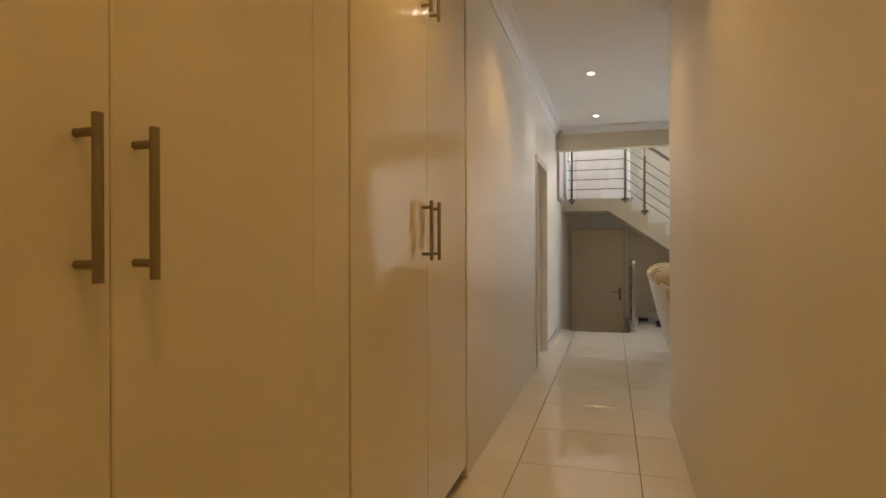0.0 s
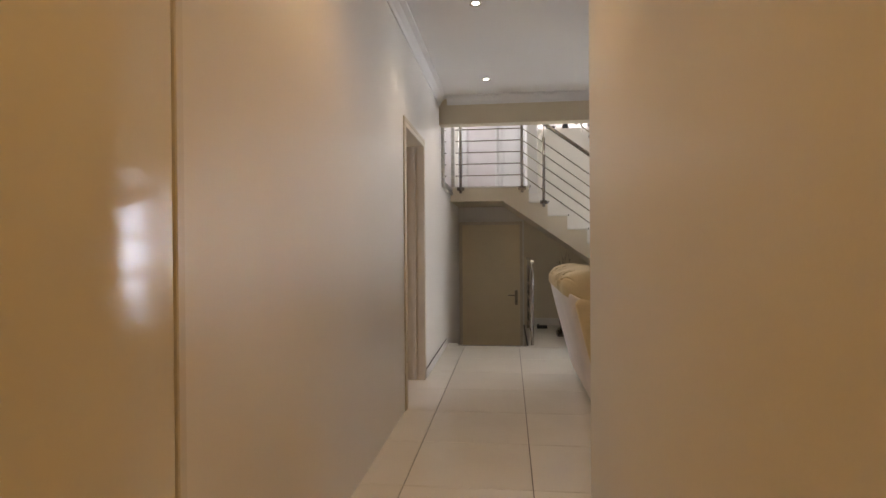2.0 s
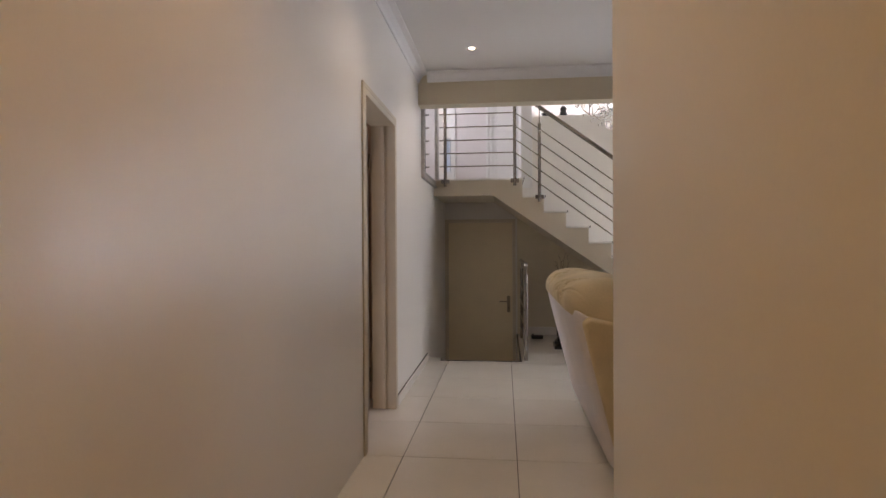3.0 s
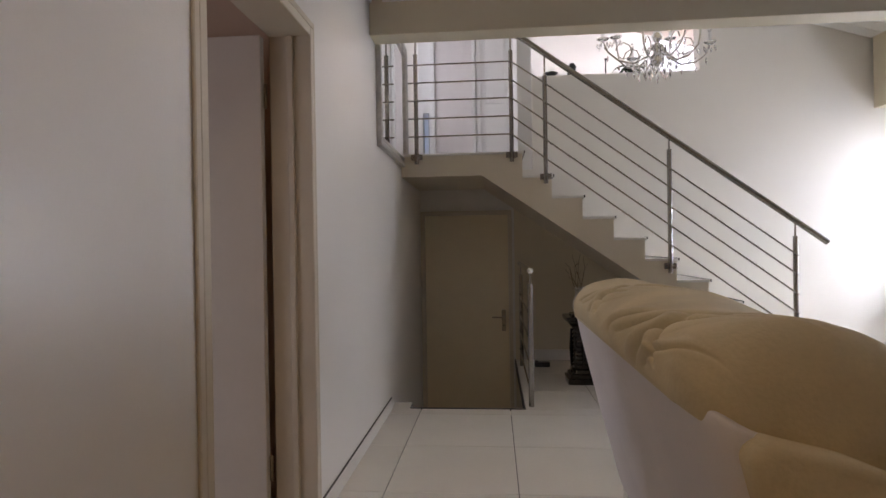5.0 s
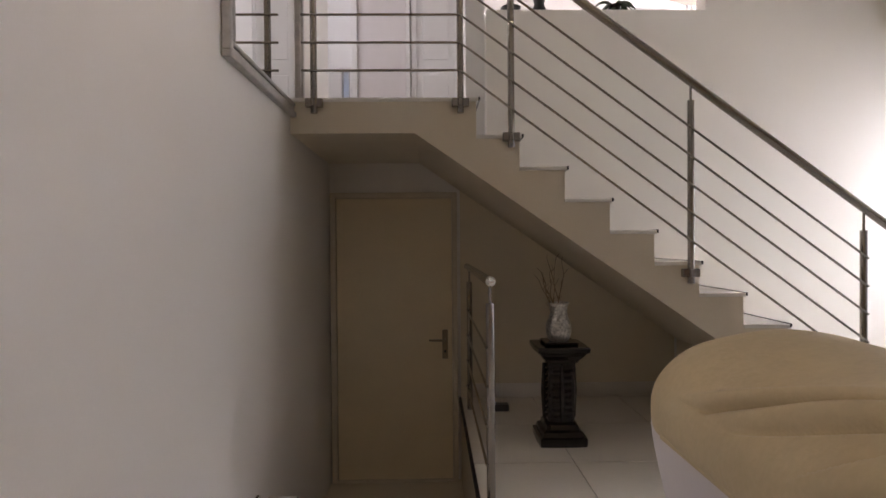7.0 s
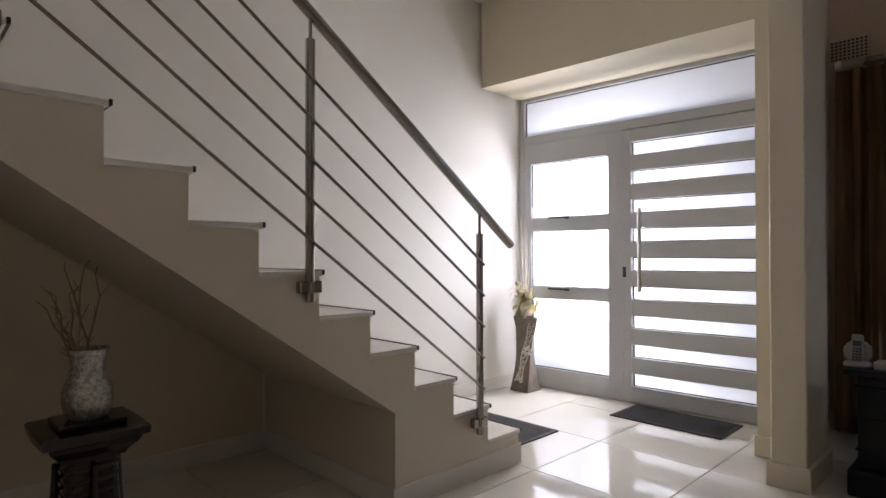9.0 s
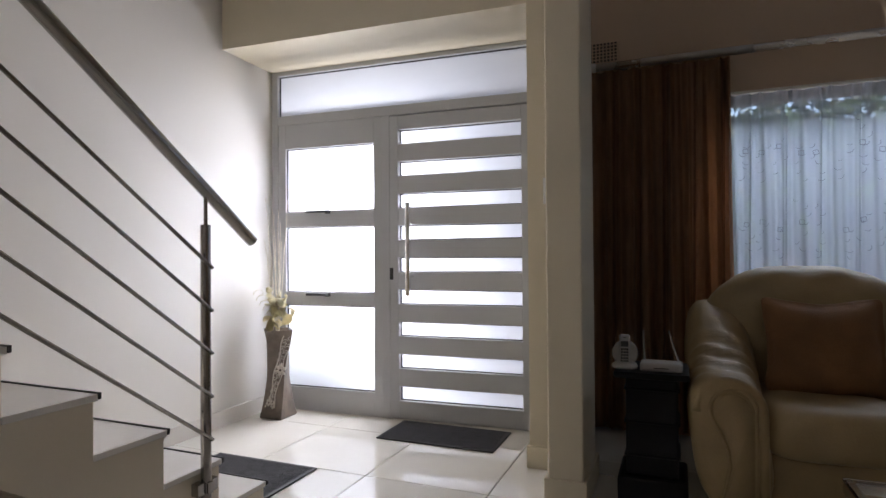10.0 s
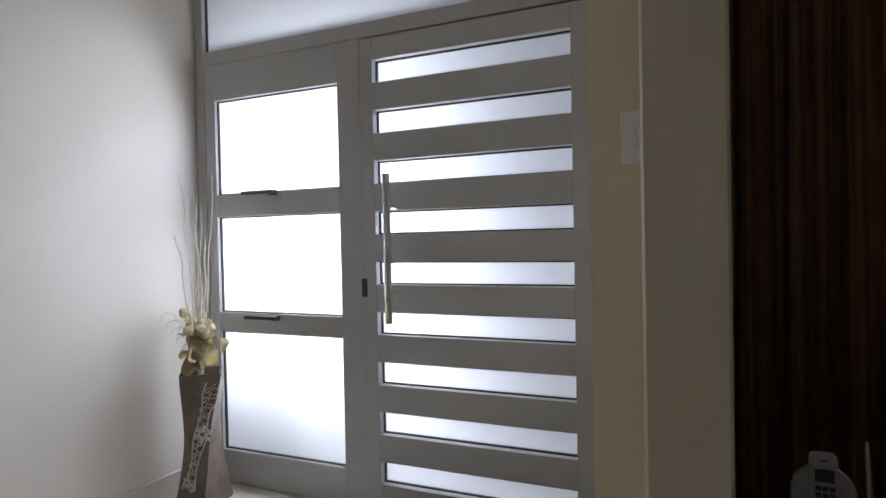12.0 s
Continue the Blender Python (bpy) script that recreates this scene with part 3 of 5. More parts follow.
struct("stair_skirting", boxes((2.52, XS[10], YF - 0.012, YF, 0, 0.10), (2.505, 2.52, YF - 0.012, YB - 0.02, 0, 0.10), bevel=0.003), M_TRIM, "cream skirting around the stair foot", "baseboard")

# ---- stair railing ----
rail_y = 0.592
sr = thing("stair_railing", (0.13, rail_y, LAND), "brushed steel stair railing with round handrail and thin rods", "railing")


def rail_z(x):
    return 2.80 if x < 0.91 else 1.95 - 0.727 * (x - 2.115)


posts = [(0.13, 1.80, 2.68), (0.89, 1.80, 2.68), (1.155, 1.62, 2.47), (2.10, 0.90, 1.86), (3.022, 0.22, 1.172)]
for x, z0, z1 in posts:
    p = part("post", add_tube(tube([(x, rail_y, z0), (x, rail_y, z1)], 0.0178, 14), [(x, rail_y, z1), (x, rail_y, rail_z(x))], 0.0065, 8), M_STEEL, sr)
    zb = z0 + 0.055
    br = part("bracket", boxes((x - 0.045, x - 0.012, rail_y - 0.012, YF, zb - 0.022, zb + 0.022), (x + 0.012, x + 0.045, rail_y - 0.012, YF, zb - 0.022, zb + 0.022),
                               (x - 0.012, x + 0.012, rail_y - 0.024, rail_y - 0.014, zb - 0.02, zb + 0.02), bevel=0.003), M_STEEL, p)
hr = [(0.05, 2.80), (0.86, 2.80), (0.93, 2.795), (0.97, 2.78), (3.255, rail_z(3.255))]
part("handrail", tube([(x, rail_y, z) for x, z in hr], 0.0225, 16), M_STEEL, sr)
for k in range(5):
    zk = 1.70 - 0.1475 * k
    line = [(0.07, 2.59 - 0.1435 * k), (0.89, 2.59 - 0.1435 * k), (1.155, zk + 0.735 * 0.96), (2.115, zk), (3.035, zk - 0.735 * 0.92)]
    part("rod", tube([(x, rail_y - 0.018, z) for x, z in line], 0.0065, 8), M_STEEL, sr)

# ---- railing beside the step well ----
pr = thing("well_railing", (0.985, 0.075, 0), "short steel railing with a shiny handrail end beside the step well", "railing")
for y in (0.075, 1.45):
    part("post", add_tube(tube([(0.985, y, 0), (0.985, y, 0.86)], 0.019, 14), [(0.985, y, 0.86), (0.985, y, 0.94)], 0.0065, 8), M_STEEL, pr)
part("handrail", tube([(0.985, 0.06, 0.955), (0.985, 1.70, 0.955)], 0.021, 16), M_STEEL, pr)
cap = lathe([(0.004, -0.024), (0.017, -0.018), (0.024, 0.0), (0.017, 0.018), (0.004, 0.024)], (0, 0, 0), 16)
bmesh.ops.rotate(cap, verts=cap.verts[:], matrix=Matrix.Rotation(radians(90), 3, "X"))
bmesh.ops.translate(cap, verts=cap.verts[:], vec=(0.985, 0.045, 0.955))
part("end_cap", cap, M_CHROME, pr, "polished round end cap", smooth=True)
for z in (0.16, 0.33, 0.50, 0.67):
    part("rod", tube([(0.967, 0.06, z), (0.967, 1.47, z)], 0.0065, 8), M_STEEL, pr)

# ---- mirror on the left wall ----
MY0, MY1, MZ0, MZ1 = -0.36, 0.82, 1.785, 2.80
mi = thing("wall_mirror", (0.0, 0.2, MZ0), "wide wall mirror in a stepped silver frame", "mirror")
part("glass", box(0.006, 0.012, MY0 + 0.07, MY1 - 0.07, MZ0 + 0.07, MZ1 - 0.07), M_MIRROR, mi)


def frame_ring(inset0, inset1, x0, x1):
    a, b = inset0, inset1
    return boxes((x0, x1, MY0 + a, MY1 - a, MZ0 + a, MZ0 + b), (x0, x1, MY0 + a, MY1 - a, MZ1 - b, MZ1 - a),
                 (x0, x1, MY0 + a, MY0 + b, MZ0 + b, MZ1 - b), (x0, x1, MY1 - b, MY1 - a, MZ0 + b, MZ1 - b), bevel=0.004)


part("outer_frame", frame_ring(0.0, 0.028, 0.001, 0.034), M_BRONZE, mi)
part("middle_frame", frame_ring(0.028, 0.055, 0.001, 0.022), M_BRONZE, mi)
part("inner_frame", frame_ring(0.055, 0.075, 0.001, 0.028), M_BRONZE, mi)

# ---- built-in cupboards ----
def handle(parent, y, z0, z1):
    bm = tube([(0.038, y, z0), (0.038, y, z1)], 0.0075, 12)
    for z in (z0 + 0.025, z1 - 0.025):
        add_tube(bm, [(0.0, y, z), (0.038, y, z)], 0.0065, 8)
    part("handle", bm, M_NICKEL, parent, "slim dark nickel bar handle")


def cupboard(y0, seam, y1):
    c = thing("cupboard", (-0.3, (y0 + y1) / 2, 0), "floor to ceiling cream gloss cupboard with bar handles", "cupboard", "fitted cupboards")
    part("carcass", boxes((-0.6, -0.021, y0, y1, 0.07, CEIL - 0.03)), M_CAB, c)
    part("plinth", box(-0.58, -0.035, y0, y1, 0, 0.07), M_DARKPL, c, "dark recessed plinth")
    for a, b, hy in ((y0 + 0.002, seam - 0.0013, seam - 0.058), (seam + 0.0013, y1 - 0.002, seam + 0.042)):
        d = part("door", box(-0.02, 0.0, a, b, 0.06, CEIL - 0.04, 0.003), M_CAB, c)
        handle(d, hy, 1.103, 1.333)
        handle(d, hy, 2.06, 2.29)
    return c


cupboard(-9.32, -8.70, -8.08)
cupboard(-8.075, -7.48, -6.885)
cupboard(-6.683, -5.992, -5.376)
tagged(part("filler_panel", box(-0.6, -0.004, -6.883, -6.685, 0, CEIL - 0.03, 0.002), M_CAB), "narrow cream filler panel between cupboards", "panel", "", "structure")
tagged(part("end_trim", box(-0.6, 0.006, -5.374, -5.342, 0, CEIL, 0.003), M_TRIM), "cream edge strip where the cupboards end", "trim", "", "structure")
tagged(part("filler_panel_rear", box(-0.6, -0.004, -9.99, -9.325, 0, CEIL - 0.03, 0.002), M_CAB), "cream filler panel beside the cupboards", "panel", "", "structure")

# ---- recessed downlights ----
for y in LAMPS_Y:
    dl = thing("downlight", (0.523, y, CEIL), "small round recessed ceiling downlight, switched on", "downlight", "corridor downlights")
    part("bezel", lathe([(0.043, -0.005), (0.041, -0.008), (0.024, -0.006), (0.023, 0.02), (0.042, 0.02), (0.043, 0.0)], (0.523, y, CEIL), 24, cap=False), M_CHROME, dl, smooth=True)
    part("lens", lathe([(0.021, -0.003), (0.021, 0.0), (0.012, 0.002)], (0.523, y, CEIL - 0.001), 20), M_BULB, dl, "glowing lens")

# ---- sofa in front of the corridor ----
so = thing("sofa", (1.55, -2.22, 0), "cream leather two-seat sofa with a pale cloth back", "sofa")


def wrinkle(w, amp, seed, along="y"):
    u = w.y if along == "y" else w.x
    f = 0.0
    for k, (dir_, freq) in enumerate(((0.9, 9.0), (-0.7, 13.0), (0.4, 21.0))):
        n1 = noise.noise(Vector((u * 2.1 + seed + k * 7, w.z * 2.0, w.x * 2.0)))
        f += -abs(math.sin((u + dir_ * (w.x + w.z)) * freq + n1 * 5.0)) ** 6 * (0.6 + n1) / (k + 1)
    return amp * f


YS0, YS1 = -3.03, -1.42


rng = random.Random(15)
creases = []
for k in range(9):
    fa = rng.uniform(0.10, 0.24)
    creases.append((YS1 - 0.19 - 0.155 * k + rng.uniform(-0.07, 0.07), -rng.uniform(0.25, 1.1) * (1 if k % 5 != 3 else -0.4), fa, min(0.66, fa + rng.uniform(0.18, 0.36)), rng.uniform(0.014, 0.032), rng.uniform(0.011, 0.018)))


def loft(name, prof, material, label, wr, ends):
    """The sofa's back: an outline in x and z drawn along y, rounded off at both ends and creased."""
    bm, ny = bmesh.new(), 340
    dense = []
    ext = [prof[0]] + prof + [prof[-1]]
    for i in range(len(prof) - 1):
        q = [Vector(ext[i + j]) for j in range(4)]
        for k in range(20):
            t = k / 20
            c = 0.5 * (2 * q[1] + (q[2] - q[0]) * t + (2 * q[0] - 5 * q[1] + 4 * q[2] - q[3]) * t * t + (3 * q[1] - q[0] - 3 * q[2] + q[3]) * t ** 3)
            dense.append((c.x, c.y))
    dense.append(prof[-1])
    rows = []
    for i in range(ny + 1):
        y = YS0 + (YS1 - YS0) * i / ny
        e = min(y - YS0, YS1 - y) / 0.16
        s = 1.0 if e >= 1 else (1 - (1 - e) ** 2.6) ** 0.4
        s = 1 - ends * (1 - s)
        row = []
        for k, (x, z) in enumerate(dense):
            f = k / (len(dense) - 1)
            cx, cz = 1.28, 0.70
            p = Vector((cx + (x - cx) * s, y, cz + (z - cz) * s))
            if wr:
                fade = min(1.0, f * 6) * min(1.0, (1 - f) * 5)
                n0 = Vector((x - cx, 0, z - cz)).normalized()
                d = 0.022 * noise.noise(Vector((y * 2.6, f * 2.4, 3.0))) + 0.010 * noise.noise(Vector((y * 6.0, f * 5.0, 9.0)))
                for yc, sl, fa, fb, dep, wd in creases:
                    g = f - fa
                    off = y - yc - sl * g - 1.6 * sl * g * g - 0.012 * math.sin(f * 11 + yc * 9)
                    if fa < f < fb and abs(off) < 0.09:
                        win = math.sin(math.pi * (f - fa) / (fb - fa)) ** 0.7
                        d += win * dep * (0.5 * math.exp(-((off - 3.2 * wd) / (2.4 * wd)) ** 2) + 0.2 * math.exp(-((off + 3.0 * wd) / (2.4 * wd)) ** 2) - math.exp(-(off / wd) ** 2))
                p += n0 * d * fade
            row.append(bm.verts.new(p))
        rows.append(row)
    for a, b in zip(rows, rows[1:]):
        for k in range(len(a) - 1):
            bm.faces.new((a[k], b[k], b[k + 1], a[k + 1]))
    bm.faces.new(rows[0])
    bm.faces.new(rows[-1][::-1])
    bmesh.ops.recalc_face_normals(bm, faces=bm.faces[:])
    return part(name, bm, material, so, label, True)


loft("back_cushion", [(1.10, 0.825), (1.047, 0.838), (1.038, 0.90), (1.065, 0.94), (1.13, 0.972), (1.25, 0.985), (1.38, 0.955), (1.475, 0.875), (1.505, 0.73), (1.48, 0.5), (1.30, 0.45)], M_LEATHER, "creased cream leather back", True, 1.0)
loft("back_lining", [(1.30, 0.11), (1.245, 0.11), (1.19, 0.30), (1.125, 0.55), (1.062, 0.835), (1.12, 0.84), (1.28, 0.80)], M_LINING, "pale woven lining over the back", False, 0.28)
part("piping", tube([(1.050, YS0 + 0.15 + 0.131 * i, 0.838) for i in range(11)], 0.004, 8), M_LEATHER, so)
part("base", box(1.27, 1.98, -2.86, -1.58, 0.11, 0.34, 0.02, 2), M_LEATHER, so)
for y0 in (-2.545, -1.905):
    part("seat_cushion", soft_box((1.72, y0, 0.42), (0.62, 0.64, 0.2), 5, 10, 0.006, 6.0, y0), M_LEATHER, so, "", True)
for ya, yb in ((-3.075, -2.80), (-1.65, -1.41)):
    b = prism([(1.27, 0.115), (1.10, 0.80), (1.13, 0.825), (1.25, 0.80), (1.50, 0.70), (1.80, 0.63), (1.96, 0.60), (2.0, 0.55), (1.98, 0.115)], "y", ya, yb)
    bmesh.ops.bevel(b, geom=b.edges[:], offset=0.035, segments=4, affect="EDGES", profile=0.5, clamp_overlap=True)
    for v in b.verts:
        v.co += Vector((0, 0.5, 0.5)) * 0.012 * noise.noise(v.co * 5)
    part("arm", b, M_LEATHER, so, "sloping cream leather arm", True)
for x, y in ((1.285, -1.44), (1.285, -3.0), (1.9, -1.5), (1.9, -2.95)):
    part("foot", lathe([(0.018, 0), (0.022, 0.01), (0.022, 0.10), (0.034, 0.105), (0.034, 0.125)], (x, y, 0), 16), M_CHROME, so, "chrome foot", True)

so.location.x += 0.02

# ---- pedestal with silver vase ----
pd = thing("pedestal", (1.45, 0.83, 0), "dark glazed ceramic column pedestal on the floor", "pedestal")
PC = (1.45, 0.83, 0)
part("base", lathe([(0.132, 0), (0.135, 0.02), (0.135, 0.045), (0.118, 0.05), (0.112, 0.075), (0.095, 0.085), (0.09, 0.11)], PC, 32, 0.85), M_EBONY, pd)
shaft = [(0.083, 0.11)]
for k in range(9):
    z = 0.125 + k * 0.036
    shaft += [(0.072, z), (0.081, z + 0.01), (0.081, z + 0.022), (0.072, z + 0.033)]
part("shaft", lathe(shaft + [(0.088, 0.455)], PC, 32, 0.55), M_EBONY, pd, smooth=True)
for k in range(8):
    a = k * math.pi / 4
    part("flute", tube([(1.45 + 0.086 * math.cos(a), 0.83 + 0.086 * math.sin(a), 0.13), (1.45 + 0.089 * math.cos(a), 0.83 + 0.089 * math.sin(a), 0.28), (1.45 + 0.086 * math.cos(a), 0.83 + 0.086 * math.sin(a), 0.44)], [0.008, 0.014, 0.008], 8), M_EBONY, pd)
part("capital", lathe([(0.088, 0.455), (0.095, 0.47), (0.12, 0.495), (0.128, 0.51), (0.145, 0.518), (0.147, 0.54), (0.14, 0.548)], PC, 32, 0.9), M_EBONY, pd)
tagged(part("tray", box(1.36, 1.54, 0.74, 0.92, 0.5482, 0.566, 0.004), M_EBONY), "small square dark dish under the silver vase", "tray")
sv = thing("silver_vase", (1.45, 0.83, 0.566), "hammered silver vase holding dry twigs", "vase")
vp = [(0.05, 0.0), (0.062, 0.015), (0.072, 0.05), (0.07, 0.09), (0.055, 0.13), (0.047, 0.16), (0.052, 0.195), (0.062, 0.215), (0.058, 0.215), (0.045, 0.17)]
part("body", lathe(vp, (1.45, 0.83, 0.5662), 28), M_SILVER, sv, smooth=True)
rng = random.Random(4)
for k in range(7):
    dx, dy = rng.uniform(-0.16, 0.05), rng.uniform(-0.05, 0.06)
    hgt = rng.uniform(0.12, 0.26)
    pts = [(1.45 + dx * f + 0.012 * math.sin(f * 9 + k), 0.83 + dy * f, 0.64 + (0.14 + hgt) * f) for f in (0, 0.2, 0.4, 0.6, 0.8, 1.0)]
    tw = part("twig", tube(pts, [0.004, 0.0038, 0.0035, 0.003, 0.0025, 0.0015], 6), M_TWIG, sv)
    bmt = bmesh.new()
    for j in range(4):
        q = Vector(pts[2 + j % 4])
        add_tube(bmt, [q, q + Vector((rng.uniform(-0.04, 0.03), rng.uniform(-0.03, 0.03), rng.uniform(0.02, 0.05)))], [0.002, 0.001], 5)
    tagged(part("twiglet", bmt, M_TWIG, tw), kind="stuff")
bd = thing("black_box", (1.17, 1.42, 0), "small black plastic box on the floor", "box")
part("body", box(1.10, 1.24, 1.38, 1.45, 0, 0.045, 0.006, 2), M_DARKPL, bd)
part("cap", box(1.105, 1.13, 1.385, 1.445, 0.0452, 0.06, 0.003), M_DARKPL, bd)

# ---- chandelier ----
CH = Vector((1.945, 0.32, 0))
ch = thing("chandelier", (CH.x, CH.y, 2.3), "silver chandelier with curved arms and hanging crystal drops", "chandelier")
ctop = 3.03 + (4.31 - CH.x) * SL
part("stem", lathe([(0.012, 0.0), (0.03, 0.01), (0.05, 0.04), (0.03, 0.08), (0.014, 0.11), (0.012, 0.17), (0.028, 0.19), (0.04, 0.22), (0.028, 0.25), (0.012, 0.28), (0.012, 0.42), (0.03, 0.44), (0.012, 0.47)], (CH.x, CH.y, 2.42), 20), M_CHROME, ch, smooth=True)
part("chain", tube([(CH.x, CH.y, 2.88), (CH.x, CH.y, ctop - 0.05)], 0.006, 8), M_CHROME, ch)
part("canopy", lathe([(0.06, 0.07), (0.06, 0.03), (0.03, 0.0)], (CH.x, CH.y, ctop - 0.05), 20), M_CHROME, ch)


def drop(bm, p, r, h):
    top, bot = bm.verts.new(p + Vector((0, 0, h * 0.4))), bm.verts.new(p - Vector((0, 0, h * 0.6)))
    ring = [bm.verts.new(p + Vector((r * math.cos(a), r * math.sin(a), 0))) for a in (k * math.pi / 3 for k in range(6))]
    for k in range(6):
        bm.faces.new((ring[k], ring[(k + 1) % 6], top))
        bm.faces.new((ring[(k + 1) % 6], ring[k], bot))


M_CANDLE = mat("candle_tube", (0.8, 0.8, 0.78), 0.3, vary=0.03)
crys = bmesh.new()
for k in range(8):
    a = 2 * math.pi * k / 8 + 0.2
    d = Vector((math.cos(a), math.sin(a), 0))
    big = k % 2 == 0
    R, z1 = (0.41, 2.60) if big else (0.31, 2.70)
    ctrl = [(0.03, 2.58), (0.08, 2.49), (R * 0.45, 2.44), (R * 0.72, 2.46), (R * 0.92, 2.52), (R, z1)]
    arm = part("arm", tube([CH + d * r + Vector((0, 0, z)) for r, z in ctrl], [0.008, 0.009, 0.009, 0.008, 0.007, 0.006], 8), M_CHROME, ch, smooth=True)
    curl = [CH + d * (R * 0.62 + 0.06 * math.cos(t * 0.8)) + Vector((0, 0, 2.53 + 0.06 * math.sin(t * 0.8))) for t in range(8)]
    part("scroll", tube(curl, [0.006, 0.006, 0.005, 0.005, 0.005, 0.004, 0.004, 0.003], 6), M_CHROME, arm, smooth=True)
    e = CH + d * R
    part("cup", lathe([(0.008, -0.01), (0.03, 0.0), (0.045, 0.012), (0.04, 0.016), (0.012, 0.012)], (e.x, e.y, z1), 16), M_CRYSTAL, arm, "crystal bobeche", True)
    cd = part("candle", tube([(e.x, e.y, z1 + 0.014), (e.x, e.y, z1 + 0.085)], 0.011, 12), M_CANDLE, arm)
    part("bulb", lathe([(0.006, 0.085), (0.013, 0.10), (0.011, 0.115), (0.003, 0.135)], (e.x, e.y, z1), 12), M_CRYSTAL, cd, "", True)
    for j in range(6):
        t = j * math.pi / 3
        drop(crys, Vector((e.x + 0.042 * math.cos(t), e.y + 0.042 * math.sin(t), z1 - 0.035)), 0.008, 0.045)
    for j, (r, z) in enumerate(ctrl[1:5]):
        drop(crys, CH + d * r + Vector((0, 0, z - 0.045)), 0.009, 0.055)
for ring_r, z, n in ((0.05, 2.40, 8), (0.09, 2.37, 10), (0.0, 2.33, 1), (0.06, 2.55, 8), (0.13, 2.41, 12)):
    for j in range(n):
        t = 2 * math.pi * j / n
        drop(crys, CH + Vector((ring_r * math.cos(t), ring_r * math.sin(t), z)), 0.010, 0.06)
tagged(part("crystal_chain", crys, M_CRYSTAL, ch, "clear faceted crystal drops"), kind="stuff")

# ---- upper storey: doors, window, ledge things ----
ud = tagged(part("door_4", boxes((0.55, 0.60, 3.16, 3.2, LAND, 3.95), (0.97, 1.0, 3.16, 3.2, LAND, 3.95), (0.60, 0.97, 3.16, 3.2, 3.90, 3.95), bevel=0.003), M_CEIL), "white panelled upstairs door in its frame", "door", "", "structure")
lf = part("leaf", box(0.602, 0.968, 3.175, 3.199, LAND + 0.005, 3.898, 0.002), M_CEIL, ud)
for z0, z1 in ((2.05, 2.75), (2.9, 3.75)):
    part("panel", box(0.66, 0.91, 3.166, 3.176, z0, z1, 0.005), M_CEIL, lf)
uc = tagged(part("door_5", boxes((-0.02, 0.03, 3.15, 3.2, LAND, 3.85), (0.50, 0.54, 3.15, 3.2, LAND, 3.85), (0.03, 0.50, 3.15, 3.2, 3.80, 3.85), bevel=0.003), M_CEIL), "grey white upstairs door, closed", "door", "", "structure")
part("leaf", box(0.032, 0.498, 3.172, 3.198, LAND + 0.005, 3.798, 0.002), M_LINING, uc)
uw = tagged(part("window_1", boxes((2.85, 2.89, 3.62, 3.7, 3.15, 4.1), (3.45, 3.50, 3.62, 3.7, 3.15, 4.1), (2.89, 3.45, 3.62, 3.7, 3.15, 3.19), (2.89, 3.45, 3.62, 3.7, 4.06, 4.1), (2.89, 3.45, 3.63, 3.69, 3.50, 3.60), bevel=0.003), M_ALU),
            "small grey framed upstairs window", "window", "", "structure")
for a, b in ((3.19, 3.50), (3.60, 4.06)):
    part("pane", box(2.89, 3.45, 3.655, 3.661, a, b), M_FROST, uw).visible_shadow = False
sw = tagged(part("window_2", boxes((-0.128, -0.118, 3.22, 3.3, 2.3, 2.82), (-0.062, -0.052, 3.22, 3.3, 2.3, 2.82), bevel=0.001), M_ALU), "narrow bright slot window at the landing", "window", "", "structure")
part("pane", box(-0.118, -0.062, 3.25, 3.256, 2.3, 2.82), M_FROST, sw)
LZ = 2.805


def leafy(name, c, n, length, material, label, pot_r):
    t = thing(name, c, label, "plant")
    part("pot", lathe([(pot_r * 0.7, 0), (pot_r, 0.05), (pot_r * 1.05, 0.06), (pot_r * 0.9, 0.06)], (c[0], c[1], c[2] + 0.0002), 16), M_EBONY, t)
    r = random.Random(n)
    for k in range(n):
        a = 2 * math.pi * k / n + r.uniform(-0.2, 0.2)
        L, lift = length * r.uniform(0.7, 1.1), r.uniform(0.3, 1.0)
        d = Vector((math.cos(a), 0.5 * math.sin(a), 0))

        def fn(u, v):
            p = Vector(c) + Vector((0, 0, 0.06)) + d * (L * u) + Vector((0, 0, L * (lift * u - 1.1 * u * u)))
            wdt = 0.030 * math.sin(math.pi * min(1, 0.08 + u * 0.92)) + 0.003
            s = Vector((-d.y, d.x, 0)) * (v - 0.5) * 2 * wdt
            return p + s + Vector((0, 0, -abs(v - 0.5) * 0.01))
        b = sheet(8, 2, fn)
        bmesh.ops.solidify(b, geom=b.faces[:], thickness=0.0015)
        part("leaf", b, material, t, "", True)


leafy("ledge_plant", (2.10, 1.83, LZ), 11, 0.17, M_LEAF, "dark green potted plant on the ledge", 0.05)
cs = thing("candlestick", (1.87, 1.83, LZ), "slim dark candlestick standing on the ledge", "candlestick")
part("stem", lathe([(0.03, 0), (0.03, 0.008), (0.006, 0.02), (0.006, 0.15), (0.014, 0.16), (0.012, 0.17)], (1.87, 1.83, LZ + 0.0002), 14), M_DARKPL, cs, smooth=True)
fg = thing("ledge_bowl", (1.33, 1.83, LZ), "low dark bowl on the ledge", "bowl")
part("body", lathe([(0.03, 0), (0.06, 0.02), (0.075, 0.045), (0.07, 0.045), (0.05, 0.02)], (1.33, 1.83, LZ + 0.0002), 18), M_DARKPL, fg, smooth=True)
